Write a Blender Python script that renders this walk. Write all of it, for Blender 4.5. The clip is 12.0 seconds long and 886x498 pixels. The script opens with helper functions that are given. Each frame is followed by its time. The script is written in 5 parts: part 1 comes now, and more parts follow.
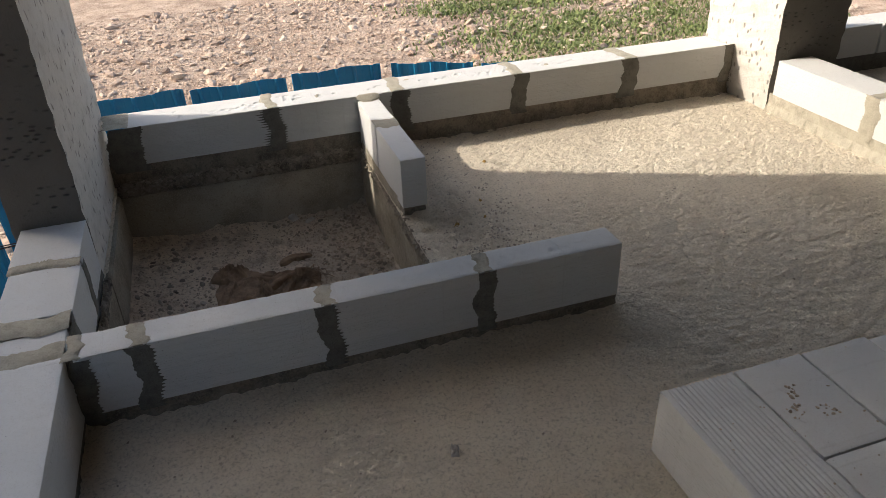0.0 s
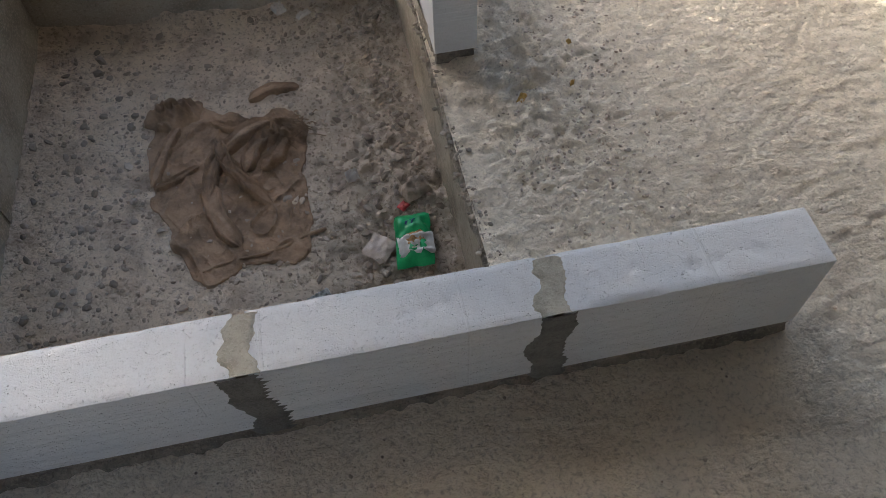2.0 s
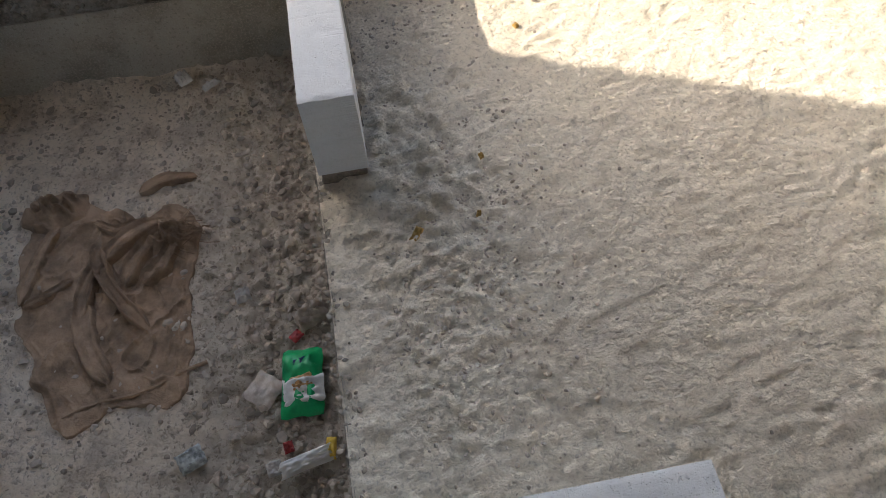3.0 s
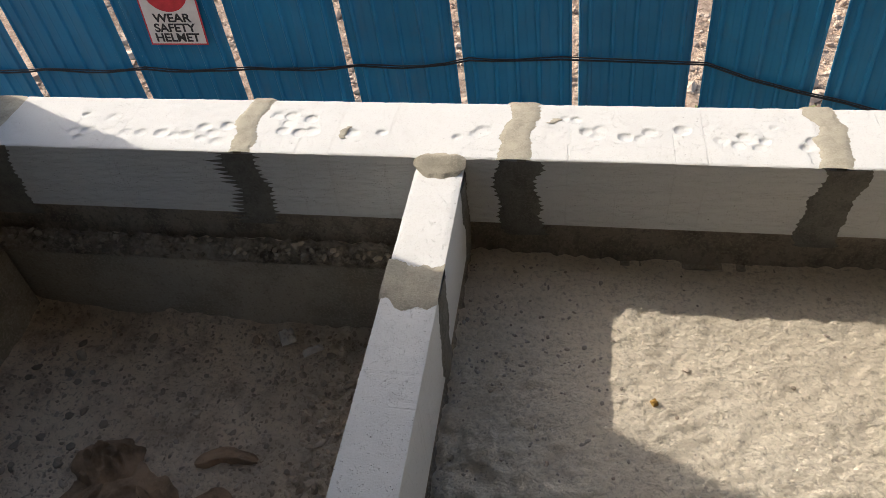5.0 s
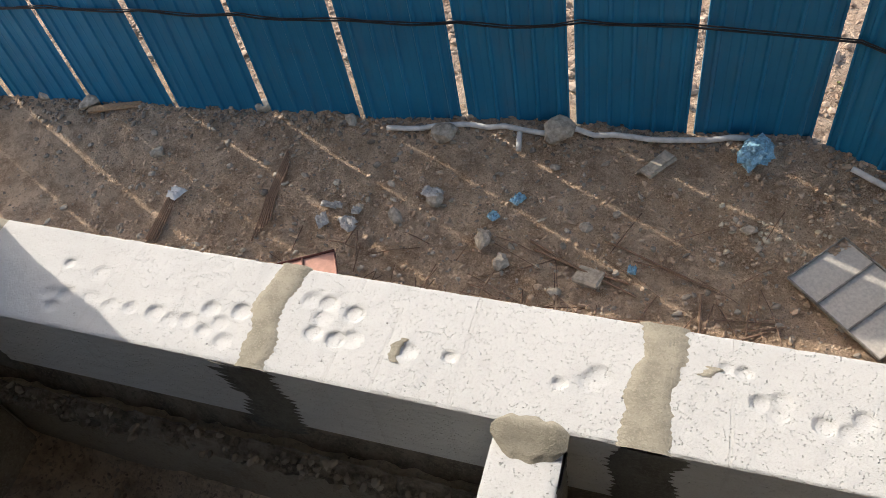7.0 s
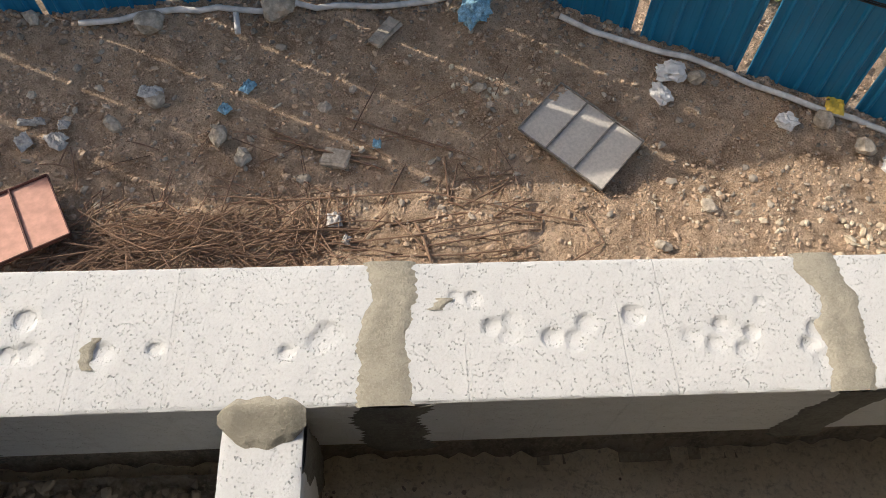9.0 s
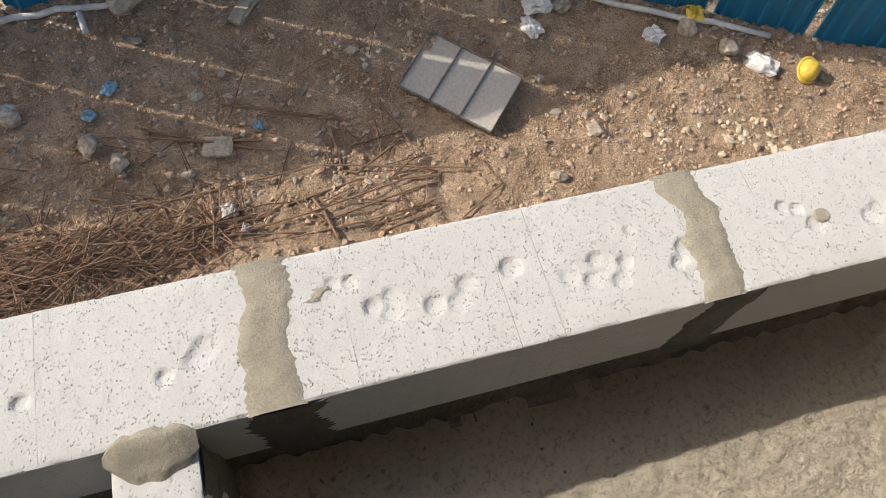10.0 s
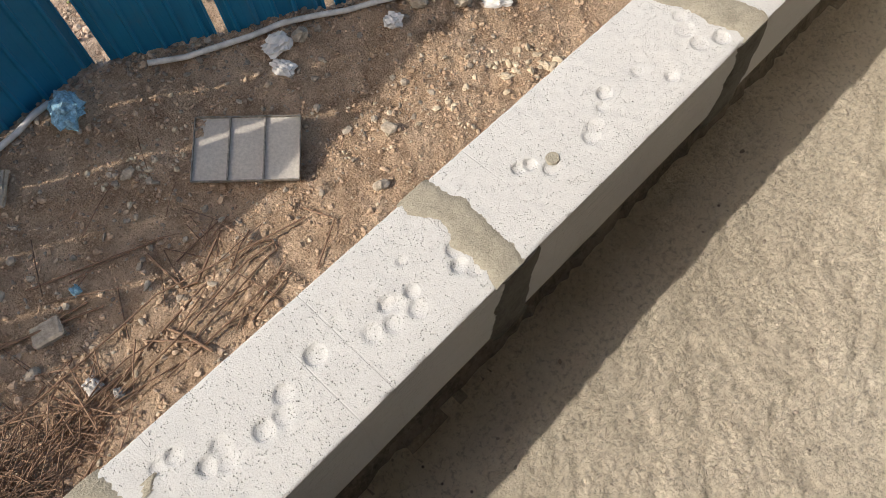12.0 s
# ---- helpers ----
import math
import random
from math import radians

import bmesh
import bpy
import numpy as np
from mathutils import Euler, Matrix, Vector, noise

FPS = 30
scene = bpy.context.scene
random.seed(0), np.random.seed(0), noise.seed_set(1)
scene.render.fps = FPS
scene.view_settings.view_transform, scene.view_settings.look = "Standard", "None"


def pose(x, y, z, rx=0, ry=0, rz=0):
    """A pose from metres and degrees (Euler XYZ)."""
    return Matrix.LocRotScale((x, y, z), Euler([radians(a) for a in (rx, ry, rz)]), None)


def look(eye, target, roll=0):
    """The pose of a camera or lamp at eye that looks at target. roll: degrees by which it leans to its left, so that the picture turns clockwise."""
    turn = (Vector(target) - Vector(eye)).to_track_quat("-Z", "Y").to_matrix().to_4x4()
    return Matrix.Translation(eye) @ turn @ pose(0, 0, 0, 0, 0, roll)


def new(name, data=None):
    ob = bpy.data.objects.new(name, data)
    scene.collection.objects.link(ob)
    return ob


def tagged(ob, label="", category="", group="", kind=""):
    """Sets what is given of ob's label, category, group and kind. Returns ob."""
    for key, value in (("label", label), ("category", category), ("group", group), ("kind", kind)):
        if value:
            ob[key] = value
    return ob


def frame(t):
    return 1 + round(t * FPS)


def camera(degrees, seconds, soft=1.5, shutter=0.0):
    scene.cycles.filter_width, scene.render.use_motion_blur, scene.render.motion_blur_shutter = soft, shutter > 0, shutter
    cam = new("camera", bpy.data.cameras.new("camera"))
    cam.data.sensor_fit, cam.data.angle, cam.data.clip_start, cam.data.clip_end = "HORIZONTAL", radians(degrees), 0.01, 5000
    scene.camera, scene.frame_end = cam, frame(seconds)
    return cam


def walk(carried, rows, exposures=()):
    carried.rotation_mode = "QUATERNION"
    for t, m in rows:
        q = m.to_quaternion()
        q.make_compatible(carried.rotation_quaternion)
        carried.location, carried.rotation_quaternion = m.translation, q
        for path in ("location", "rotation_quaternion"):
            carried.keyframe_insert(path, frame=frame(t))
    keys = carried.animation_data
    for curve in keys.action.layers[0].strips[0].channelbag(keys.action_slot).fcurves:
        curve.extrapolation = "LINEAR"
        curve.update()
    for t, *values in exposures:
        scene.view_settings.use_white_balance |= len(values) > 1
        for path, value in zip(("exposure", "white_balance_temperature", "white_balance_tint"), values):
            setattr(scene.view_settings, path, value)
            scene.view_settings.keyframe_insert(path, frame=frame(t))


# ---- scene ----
cam = camera(62.2, 12.0, soft=0.55)
PATH = [
    (0, (0.221, 0.189, 1.413), (0.735, 1.829, 0.391), -2.2),
    (0.5, (0.32, 0.511, 1.36), (0.701, 2.174, 0.317), -3.4),
    (1, (0.442, 0.85, 1.345), (0.538, 2.439, 0.135), -4.7),
    (1.2, (0.453, 0.962, 1.346), (0.522, 2.532, 0.109), -4.4),
    (1.5, (0.473, 1.165, 1.275), (0.564, 2.484, -0.225), -2.2),
    (2, (0.635, 1.401, 1.21), (0.825, 2.523, -0.434), -2.4),
    (2.5, (0.847, 1.602, 1.207), (1.071, 2.662, -0.474), 0.5),
    (2.7, (0.916, 1.706, 1.205), (1.102, 2.721, -0.509), -1.7),
    (4.3, (1.243, 1.981, 1.234), (1.003, 3.308, -0.243), -4.3),
    (4.5, (1.268, 2.074, 1.229), (0.966, 3.382, -0.253), -5.4),
    (5, (1.171, 2.308, 1.202), (0.858, 3.71, -0.19), -6.1),
    (5.5, (1.14, 2.543, 1.191), (0.812, 3.903, -0.238), -6.6),
    (6, (1.161, 2.75, 1.224), (0.58, 4.104, -0.128), -8.2),
    (6.5, (1.124, 2.869, 1.236), (0.461, 4.058, -0.229), -12.7),
    (6.7, (1.056, 2.953, 1.232), (0.448, 4.159, -0.242), -11.4),
    (8.3, (1.015, 3.193, 1.179), (0.782, 4.178, -0.546), -6.1),
    (8.5, (1.05, 3.214, 1.181), (1.005, 4.214, -0.55), -0.0),
    (9, (1.088, 3.219, 1.179), (1.216, 4.218, -0.549), 5.2),
    (9.5, (1.106, 3.229, 1.172), (1.312, 4.148, -0.592), 7.6),
    (10, (1.151, 3.241, 1.176), (1.499, 4.105, -0.594), 7.2),
    (10.5, (1.189, 3.252, 1.178), (1.671, 4.062, -0.586), 6.0),
    (11, (1.219, 3.245, 1.215), (1.714, 4.052, -0.547), -3.5),
    (11.5, (1.237, 3.222, 1.217), (1.815, 3.975, -0.543), -4.5),
    (12, (1.299, 3.225, 1.224), (1.95, 3.946, -0.524), -4.8),
]
EXPOSURES = [(0.0, 0.97), (0.8, 1.3), (1.5, 1.85), (2.5, 2.25), (3.4, 1.7), (4.3, 1.15), (6.0, 0.82), (8.5, 0.66), (12.0, 0.6)]
walk(cam, [(t, look(eye, target, roll)) for t, eye, target, roll in PATH], EXPOSURES)

# ---- world and sun ----
SUN_AZ = Vector((-0.915, 0.403))          # towards the sun, in plan
SUN_EL = 35.5
world = bpy.data.worlds.new("world")
scene.world = world
world.use_nodes = True
wt = world.node_tree
sky = wt.nodes.new("ShaderNodeTexSky")
sky.sky_type = "NISHITA"
sky.sun_disc = False
sky.sun_elevation = radians(SUN_EL)
sky.sun_rotation = math.atan2(SUN_AZ.x, SUN_AZ.y)
sky.dust_density = 3.8
sky.ozone_density = 0.6
wt.links.new(sky.outputs[0], wt.nodes["Background"].inputs[0])
wt.nodes["Background"].inputs[1].default_value = 0.15
sun_data = bpy.data.lights.new("sun", "SUN")
sun_data.energy = 2.55
sun_data.angle = radians(0.55)
sun_data.color = (1.0, 0.91, 0.79)
sun = new("sun", sun_data)
sun_dir = Vector((SUN_AZ.x * math.cos(radians(SUN_EL)), SUN_AZ.y * math.cos(radians(SUN_EL)), math.sin(radians(SUN_EL))))
sun.matrix_world = look((-9, 9, 12), Vector((-9, 9, 12)) - sun_dir)


# ---- materials ----
class Mat:
    """A small builder for node materials in world-size object coordinates."""

    def __init__(self, name, rough=0.9, metal=0.0):
        self.m = bpy.data.materials.new(name)
        self.m.use_nodes = True
        self.t = self.m.node_tree
        self.b = self.t.nodes["Principled BSDF"]
        self.b.inputs["Roughness"].default_value = rough
        self.b.inputs["Metallic"].default_value = metal
        self.b.inputs["Specular IOR Level"].default_value = 0.3
        self.co = self.t.nodes.new("ShaderNodeTexCoord").outputs["Object"]
        self.height = None

    def put(self, sock, value):
        if isinstance(value, (int, float)):
            sock.default_value = value
        elif isinstance(value, tuple):
            sock.default_value = (*value, 1.0) if len(value) == 3 and sock.type == "RGBA" else value
        else:
            self.t.links.new(value, sock)

    def mapped(self, scale, rot=(0, 0, 0)):
        n = self.t.nodes.new("ShaderNodeMapping")
        n.inputs["Scale"].default_value = scale
        n.inputs["Rotation"].default_value = [radians(a) for a in rot]
        self.put(n.inputs[0], self.co)
        return n.outputs[0]

    def noise(self, scale, detail=3.0, rough=0.55, vec=None, dist=0.0):
        n = self.t.nodes.new("ShaderNodeTexNoise")
        self.put(n.inputs["Vector"], vec or self.co)
        n.inputs["Scale"].default_value = scale
        n.inputs["Detail"].default_value = detail
        n.inputs["Roughness"].default_value = rough
        n.inputs["Distortion"].default_value = dist
        return n.outputs["Fac"]

    def cells(self, scale, vec=None, feature="F1", out="Distance"):
        n = self.t.nodes.new("ShaderNodeTexVoronoi")
        n.feature = feature
        self.put(n.inputs["Vector"], vec or self.co)
        n.inputs["Scale"].default_value = scale
        return n.outputs[out]

    def ramp(self, fac, lo, hi, a=0.0, b=1.0):
        n = self.t.nodes.new("ShaderNodeMapRange")
        self.put(n.inputs[0], fac)
        n.inputs[1].default_value, n.inputs[2].default_value = lo, hi
        n.inputs[3].default_value, n.inputs[4].default_value = a, b
        return n.outputs[0]

    def math(self, op, a, b):
        n = self.t.nodes.new("ShaderNodeMath")
        n.operation = op
        self.put(n.inputs[0], a)
        self.put(n.inputs[1], b)
        return n.outputs[0]

    def mix(self, fac, a, b):
        n = self.t.nodes.new("ShaderNodeMix")
        n.data_type = "RGBA"
        self.put(n.inputs[0], fac)
        self.put(n.inputs[6], a)
        self.put(n.inputs[7], b)
        return n.outputs[2]

    def random(self):
        return self.t.nodes.new("ShaderNodeObjectInfo").outputs["Random"]

    def island(self):
        return self.t.nodes.new("ShaderNodeNewGeometry").outputs["Random Per Island"]

    def done(self, colour, bumps=(), rough=None):
        self.put(self.b.inputs["Base Color"], colour)
        if rough is not None:
            self.put(self.b.inputs["Roughness"], rough)
        last = None
        for h, dist in bumps:
            n = self.t.nodes.new("ShaderNodeBump")
            n.inputs["Strength"].default_value = 1.0
            n.inputs["Distance"].default_value = dist
            self.put(n.inputs["Height"], h)
            if last:
                self.put(n.inputs["Normal"], last)
            last = n.outputs[0]
        if last:
            self.put(self.b.inputs["Normal"], last)
        return self.m


def aac_material(name, lines):
    m = Mat(name, 0.93)
    pores = m.ramp(m.cells(240), 0.15, 0.33, 1.0, 0.0)
    keep = m.ramp(m.noise(90, 1.0), 0.44, 0.60)
    pores = m.math("MULTIPLY", pores, keep)
    big = m.math("MULTIPLY", m.ramp(m.cells(55), 0.05, 0.11, 1.0, 0.0), m.ramp(m.noise(19, 1.0), 0.56, 0.62))
    base = m.mix(m.noise(4.5, 4.0), (0.555, 0.56, 0.55), (0.645, 0.65, 0.64))
    base = m.mix(m.math("MULTIPLY", m.ramp(m.noise(17, 5.0, 0.7), 0.55, 0.75), 0.35), base, (0.50, 0.495, 0.475))
    base = m.mix(m.math("MULTIPLY", m.random(), 0.12), base, (0.5, 0.49, 0.47))
    base = m.mix(m.math("MULTIPLY", pores, 0.35), base, (0.36, 0.34, 0.32))
    base = m.mix(m.math("MULTIPLY", big, 0.6), base, (0.13, 0.125, 0.115))
    saw = m.ramp(m.noise(1.0, 0.0, 0.5, m.mapped(lines)), 0.74, 0.755)
    saw = m.math("MULTIPLY", saw, m.ramp(m.noise(9.0, 1.0), 0.35, 0.5))
    base = m.mix(m.math("MULTIPLY", m.ramp(m.noise(230, 3.0, 0.7), 0.48, 0.66), 0.28), base, (0.48, 0.465, 0.44))
    base = m.mix(m.math("MULTIPLY", saw, 0.12), base, (0.42, 0.40, 0.38))
    grain = m.noise(330, 3.0, 0.7)
    comb = m.ramp(m.noise(1.0, 0.0, 0.5, m.mapped((4, 4, 210))), 0.45, 0.6)
    return m.done(base, [(m.math("MULTIPLY", m.math("ADD", pores, big), -1.0), 0.0018), (saw, -0.0006), (grain, 0.0010), (comb, 0.0008)])


AAC_X = aac_material("aerated_concrete_x", (80, 0.35, 0.35))
AAC_Y = aac_material("aerated_concrete_y", (0.35, 80, 0.35))


def earthy(name, dark, mid, light, grain, coarse, bump, rough=0.95):
    m = Mat(name, rough)
    c = m.mix(m.ramp(m.noise(1.7, 5.0, 0.6), 0.35, 0.65), mid, light)
    c = m.mix(m.ramp(m.noise(coarse, 4.0, 0.65), 0.42, 0.68), c, dark)
    c = m.mix(m.math("MULTIPLY", m.ramp(m.noise(grain, 2.0, 0.7), 0.5, 0.62), 0.6), c, light)
    c = m.mix(m.math("MULTIPLY", m.ramp(m.noise(grain * 0.6, 2.0, 0.7), 0.56, 0.66), 0.6), c, dark)
    return m.done(c, [(m.noise(coarse * 6, 5.0, 0.75), bump * 1.2), (m.noise(grain, 4.0, 0.75), bump * 1.8)])


def floor_material():
    """Rough-cast concrete: trowel ridges, pits and dust."""
    m = Mat("dusty_concrete", 0.95)
    c = m.mix(m.ramp(m.noise(1.6, 5.0, 0.6), 0.35, 0.65), (0.72, 0.635, 0.50), (0.84, 0.755, 0.61))
    c = m.mix(m.math("MULTIPLY", m.ramp(m.noise(5.5, 5.0, 0.7), 0.48, 0.7), 0.5), c, (0.60, 0.525, 0.41))
    ridge = m.noise(1.0, 5.0, 0.68, m.mapped((34, 62, 40), (0, 0, 25)), 0.6)
    lumps = m.noise(105, 5.0, 0.72, None, 0.5)
    pits = m.math("MULTIPLY", m.ramp(lumps, 0.34, 0.49, 1.0, 0.0), 0.55)
    c = m.mix(pits, c, (0.29, 0.25, 0.195))
    c = m.mix(m.math("MULTIPLY", m.ramp(lumps, 0.55, 0.68), 0.6), c, (0.88, 0.80, 0.66))
    specks = m.math("MULTIPLY", m.ramp(m.cells(34), 0.05, 0.12, 1.0, 0.0), m.ramp(m.noise(8, 1.0), 0.55, 0.62))
    c = m.mix(specks, c, (0.17, 0.14, 0.11))
    return m.done(c, [(ridge, 0.012), (lumps, 0.014)])


def pit_material():
    """Tan dust in the sheltered part of the bay, damp mortar droppings along its inner side."""
    m = Mat("pit_soil", 0.95)
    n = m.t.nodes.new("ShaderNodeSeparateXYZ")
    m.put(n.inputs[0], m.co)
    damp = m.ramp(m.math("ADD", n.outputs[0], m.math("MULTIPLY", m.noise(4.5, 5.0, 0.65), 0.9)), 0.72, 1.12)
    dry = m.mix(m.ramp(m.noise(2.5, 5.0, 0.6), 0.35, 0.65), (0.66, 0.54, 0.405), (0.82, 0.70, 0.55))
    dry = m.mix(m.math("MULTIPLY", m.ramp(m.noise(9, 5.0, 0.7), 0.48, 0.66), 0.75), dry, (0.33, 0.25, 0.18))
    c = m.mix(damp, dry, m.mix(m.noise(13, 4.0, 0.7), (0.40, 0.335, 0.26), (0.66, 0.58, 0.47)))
    lumps = m.noise(75, 5.0, 0.72, None, 0.5)
    c = m.mix(m.math("MULTIPLY", m.ramp(lumps, 0.34, 0.48, 1.0, 0.0), 0.7), c, (0.16, 0.125, 0.095))
    c = m.mix(m.math("MULTIPLY", m.ramp(lumps, 0.56, 0.72), 0.4), c, (0.62, 0.55, 0.46))
    return m.done(c, [(m.noise(24, 4.0, 0.7), 0.012), (lumps, 0.018)])


FLOOR = floor_material()
MUD = earthy("muddy_mortar", (0.13, 0.11, 0.085), (0.22, 0.19, 0.147), (0.33, 0.285, 0.225), 150, 18, 0.003)
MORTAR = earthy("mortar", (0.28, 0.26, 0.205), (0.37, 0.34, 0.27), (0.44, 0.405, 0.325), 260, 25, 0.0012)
# Darker copy of the mortar for faces turned from the sun: shade as colour.
SHADED_MORTAR = earthy("shaded_mortar", (0.105, 0.10, 0.085), (0.15, 0.142, 0.125), (0.20, 0.19, 0.165), 240, 22, 0.0012)
EDGE = earthy("rough_slab_edge", (0.11, 0.095, 0.075), (0.25, 0.215, 0.17), (0.42, 0.37, 0.30), 75, 16, 0.008)
CASTWALL = earthy("cast_concrete", (0.20, 0.175, 0.135), (0.31, 0.275, 0.215), (0.44, 0.395, 0.315), 150, 5, 0.002)
PITSOIL = pit_material()
SOIL = earthy("reddish_soil", (0.30, 0.195, 0.12), (0.56, 0.395, 0.26), (0.74, 0.555, 0.395), 55, 3.6, 0.022)
FIELD = earthy("field_soil", (0.27, 0.18, 0.125), (0.48, 0.35, 0.255), (0.64, 0.50, 0.385), 16, 1.3, 0.05)


def column_material():
    m = Mat("hacked_concrete", 0.92)
    c = m.mix(m.noise(3.0, 4.0), (0.52, 0.49, 0.44), (0.68, 0.65, 0.60))
    c = m.mix(m.ramp(m.noise(11, 5.0, 0.7), 0.5, 0.75), c, (0.44, 0.41, 0.36))
    v = m.mapped((30, 30, 19), (25, 15, 0))
    hack = m.math("MULTIPLY", m.ramp(m.cells(1.0, v), 0.17, 0.30, 1.0, 0.0), m.ramp(m.noise(14, 1.0), 0.42, 0.5))
    c = m.mix(m.math("MULTIPLY", hack, 0.7), c, (0.20, 0.185, 0.165))
    return m.done(c, [(hack, -0.006), (m.noise(60, 4.0, 0.7), 0.004), (m.noise(7, 3.0), 0.01)])


def shaded_rough_column_material():
    m = Mat("shaded_honeycombed_concrete", 0.95)
    # Pitted concrete of the near side; its shade is painted in as darker colour.
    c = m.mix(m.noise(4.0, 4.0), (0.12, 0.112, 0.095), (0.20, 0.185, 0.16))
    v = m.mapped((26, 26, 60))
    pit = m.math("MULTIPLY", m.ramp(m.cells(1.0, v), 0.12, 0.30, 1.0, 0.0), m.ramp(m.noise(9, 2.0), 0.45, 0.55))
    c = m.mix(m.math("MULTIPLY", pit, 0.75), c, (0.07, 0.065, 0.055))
    return m.done(c, [(pit, -0.008), (m.noise(45, 5.0, 0.7), 0.006)])


COLUMN = column_material()
COLUMN_ROUGH_SHADED = shaded_rough_column_material()


def plain(name, colour, rough=0.7, metal=0.0, vary=0.25, scale=12.0, bump=0.0015, grain=60.0):
    m = Mat(name, rough, metal)
    dark = tuple(c * (1 - vary) for c in colour)
    light = tuple(min(1.0, c * (1 + vary)) for c in colour)
    c = m.mix(m.ramp(m.noise(scale, 4.0, 0.65), 0.35, 0.65), dark, light)
    return m.done(c, [(m.noise(grain, 3.0), bump)])


def stones_material(name, a, b, c):
    m = Mat(name, 0.9)
    col = m.mix(m.island(), a, b)
    col = m.mix(m.ramp(m.noise(25, 3.0), 0.4, 0.7), col, c)
    return m.done(col, [(m.noise(90, 3.0), 0.004)])


def fence_material():
    m = Mat("blue_painted_sheet", 0.42)
    c = m.mix(m.ramp(m.noise(1.3, 4.0), 0.35, 0.7), (0.009, 0.15, 0.29), (0.014, 0.19, 0.36))
    c = m.mix(m.math("MULTIPLY", m.ramp(m.noise(5, 5.0, 0.7), 0.55, 0.8), 0.35), c, (0.07, 0.12, 0.16))
    dust = m.ramp(m.noise(1.0, 3.0, 0.6, m.mapped((6, 6, 0.8))), 0.55, 0.8)
    c = m.mix(m.math("MULTIPLY", dust, 0.2), c, (0.16, 0.16, 0.14))
    return m.done(c, [(m.noise(9, 2.0), 0.003)], m.ramp(m.noise(8, 3.0), 0.3, 0.7, 0.35, 0.6))


FENCE = fence_material()
GRIT = stones_material("grit", (0.22, 0.185, 0.145), (0.56, 0.48, 0.38), (0.38, 0.32, 0.25))
CLODS = stones_material("soil_clods", (0.30, 0.20, 0.13), (0.62, 0.47, 0.34), (0.46, 0.33, 0.22))
PALE = stones_material("broken_block_bits", (0.42, 0.34, 0.24), (0.70, 0.60, 0.45), (0.56, 0.46, 0.33))
ROCK = plain("rock", (0.42, 0.36, 0.285), 0.9, 0, 0.35, 14, 0.006, 70)
RUST = stones_material("rusty_steel", (0.12, 0.075, 0.05), (0.37, 0.24, 0.155), (0.22, 0.135, 0.09))
BURLAP = plain("muddy_burlap", (0.29, 0.20, 0.13), 0.97, 0, 0.38, 14, 0.004, 260)
WHITE_PLASTIC = plain("white_plastic", (0.72, 0.70, 0.67), 0.45, 0, 0.12, 9)
PIPE = plain("white_pipe", (0.62, 0.60, 0.57), 0.45, 0, 0.2, 8)
BLUE_PLASTIC = plain("blue_plastic", (0.26, 0.45, 0.56), 0.45, 0, 0.45, 25)
CABLE = plain("black_cable", (0.02, 0.02, 0.022), 0.5, 0, 0.2)
STEEL_GREY = plain("mortar_crusted_steel", (0.50, 0.465, 0.415), 0.85, 0.0, 0.13, 30, 0.002)
STEEL_RIB = plain("dark_steel_rib", (0.27, 0.25, 0.22), 0.7, 0.3, 0.35, 20, 0.002)
STEEL_RED = plain("red_oxide_steel", (0.52, 0.28, 0.21), 0.6, 0.0, 0.14, 8, 0.001)
RED_RIB = plain("red_oxide_rib", (0.12, 0.05, 0.04), 0.6, 0.1, 0.3, 10, 0.001)
YELLOW = plain("yellow_plastic", (0.72, 0.50, 0.08), 0.4, 0, 0.15, 12)
GREEN_FOIL = plain("green_foil", (0.01, 0.33, 0.11), 0.3, 0, 0.2, 30)
WHITE_FOIL = plain("white_foil", (0.70, 0.70, 0.68), 0.3, 0, 0.15, 30)
TAN_FOIL = plain("tan_print", (0.55, 0.33, 0.15), 0.35, 0, 0.4, 90)
NAVY_FOIL = plain("navy_print", (0.03, 0.06, 0.16), 0.35, 0, 0.2, 60)
SILVER_FOIL = plain("printed_foil", (0.45, 0.48, 0.47), 0.3, 0.3, 0.5, 60)
RED_FOIL = plain("red_foil", (0.36, 0.05, 0.05), 0.35, 0, 0.3, 60)
CLEAR_FILM = plain("cloudy_film", (0.40, 0.34, 0.28), 0.3, 0, 0.25, 40)
SIGN_WHITE = plain("sign_white", (0.66, 0.64, 0.60), 0.5, 0, 0.08, 6)
SIGN_RED = plain("sign_red", (0.52, 0.045, 0.055), 0.5, 0, 0.15, 9)
SIGN_BLACK = plain("sign_black", (0.03, 0.03, 0.03), 0.5, 0, 0.2, 9)
PAPER = plain("dirty_paper", (0.50, 0.47, 0.43), 0.85, 0, 0.25, 30)
WEED = stones_material("weeds", (0.10, 0.14, 0.04), (0.24, 0.26, 0.10), (0.17, 0.20, 0.07))
WOOD = plain("splintered_wood", (0.33, 0.22, 0.13), 0.85, 0, 0.3, 40)
PLASTER = plain("grey_render", (0.20, 0.19, 0.175), 0.9, 0, 0.2, 2.5, 0.004, 30)


# ---- mesh helpers ----
def rnd(a, b):
    return random.uniform(a, b)


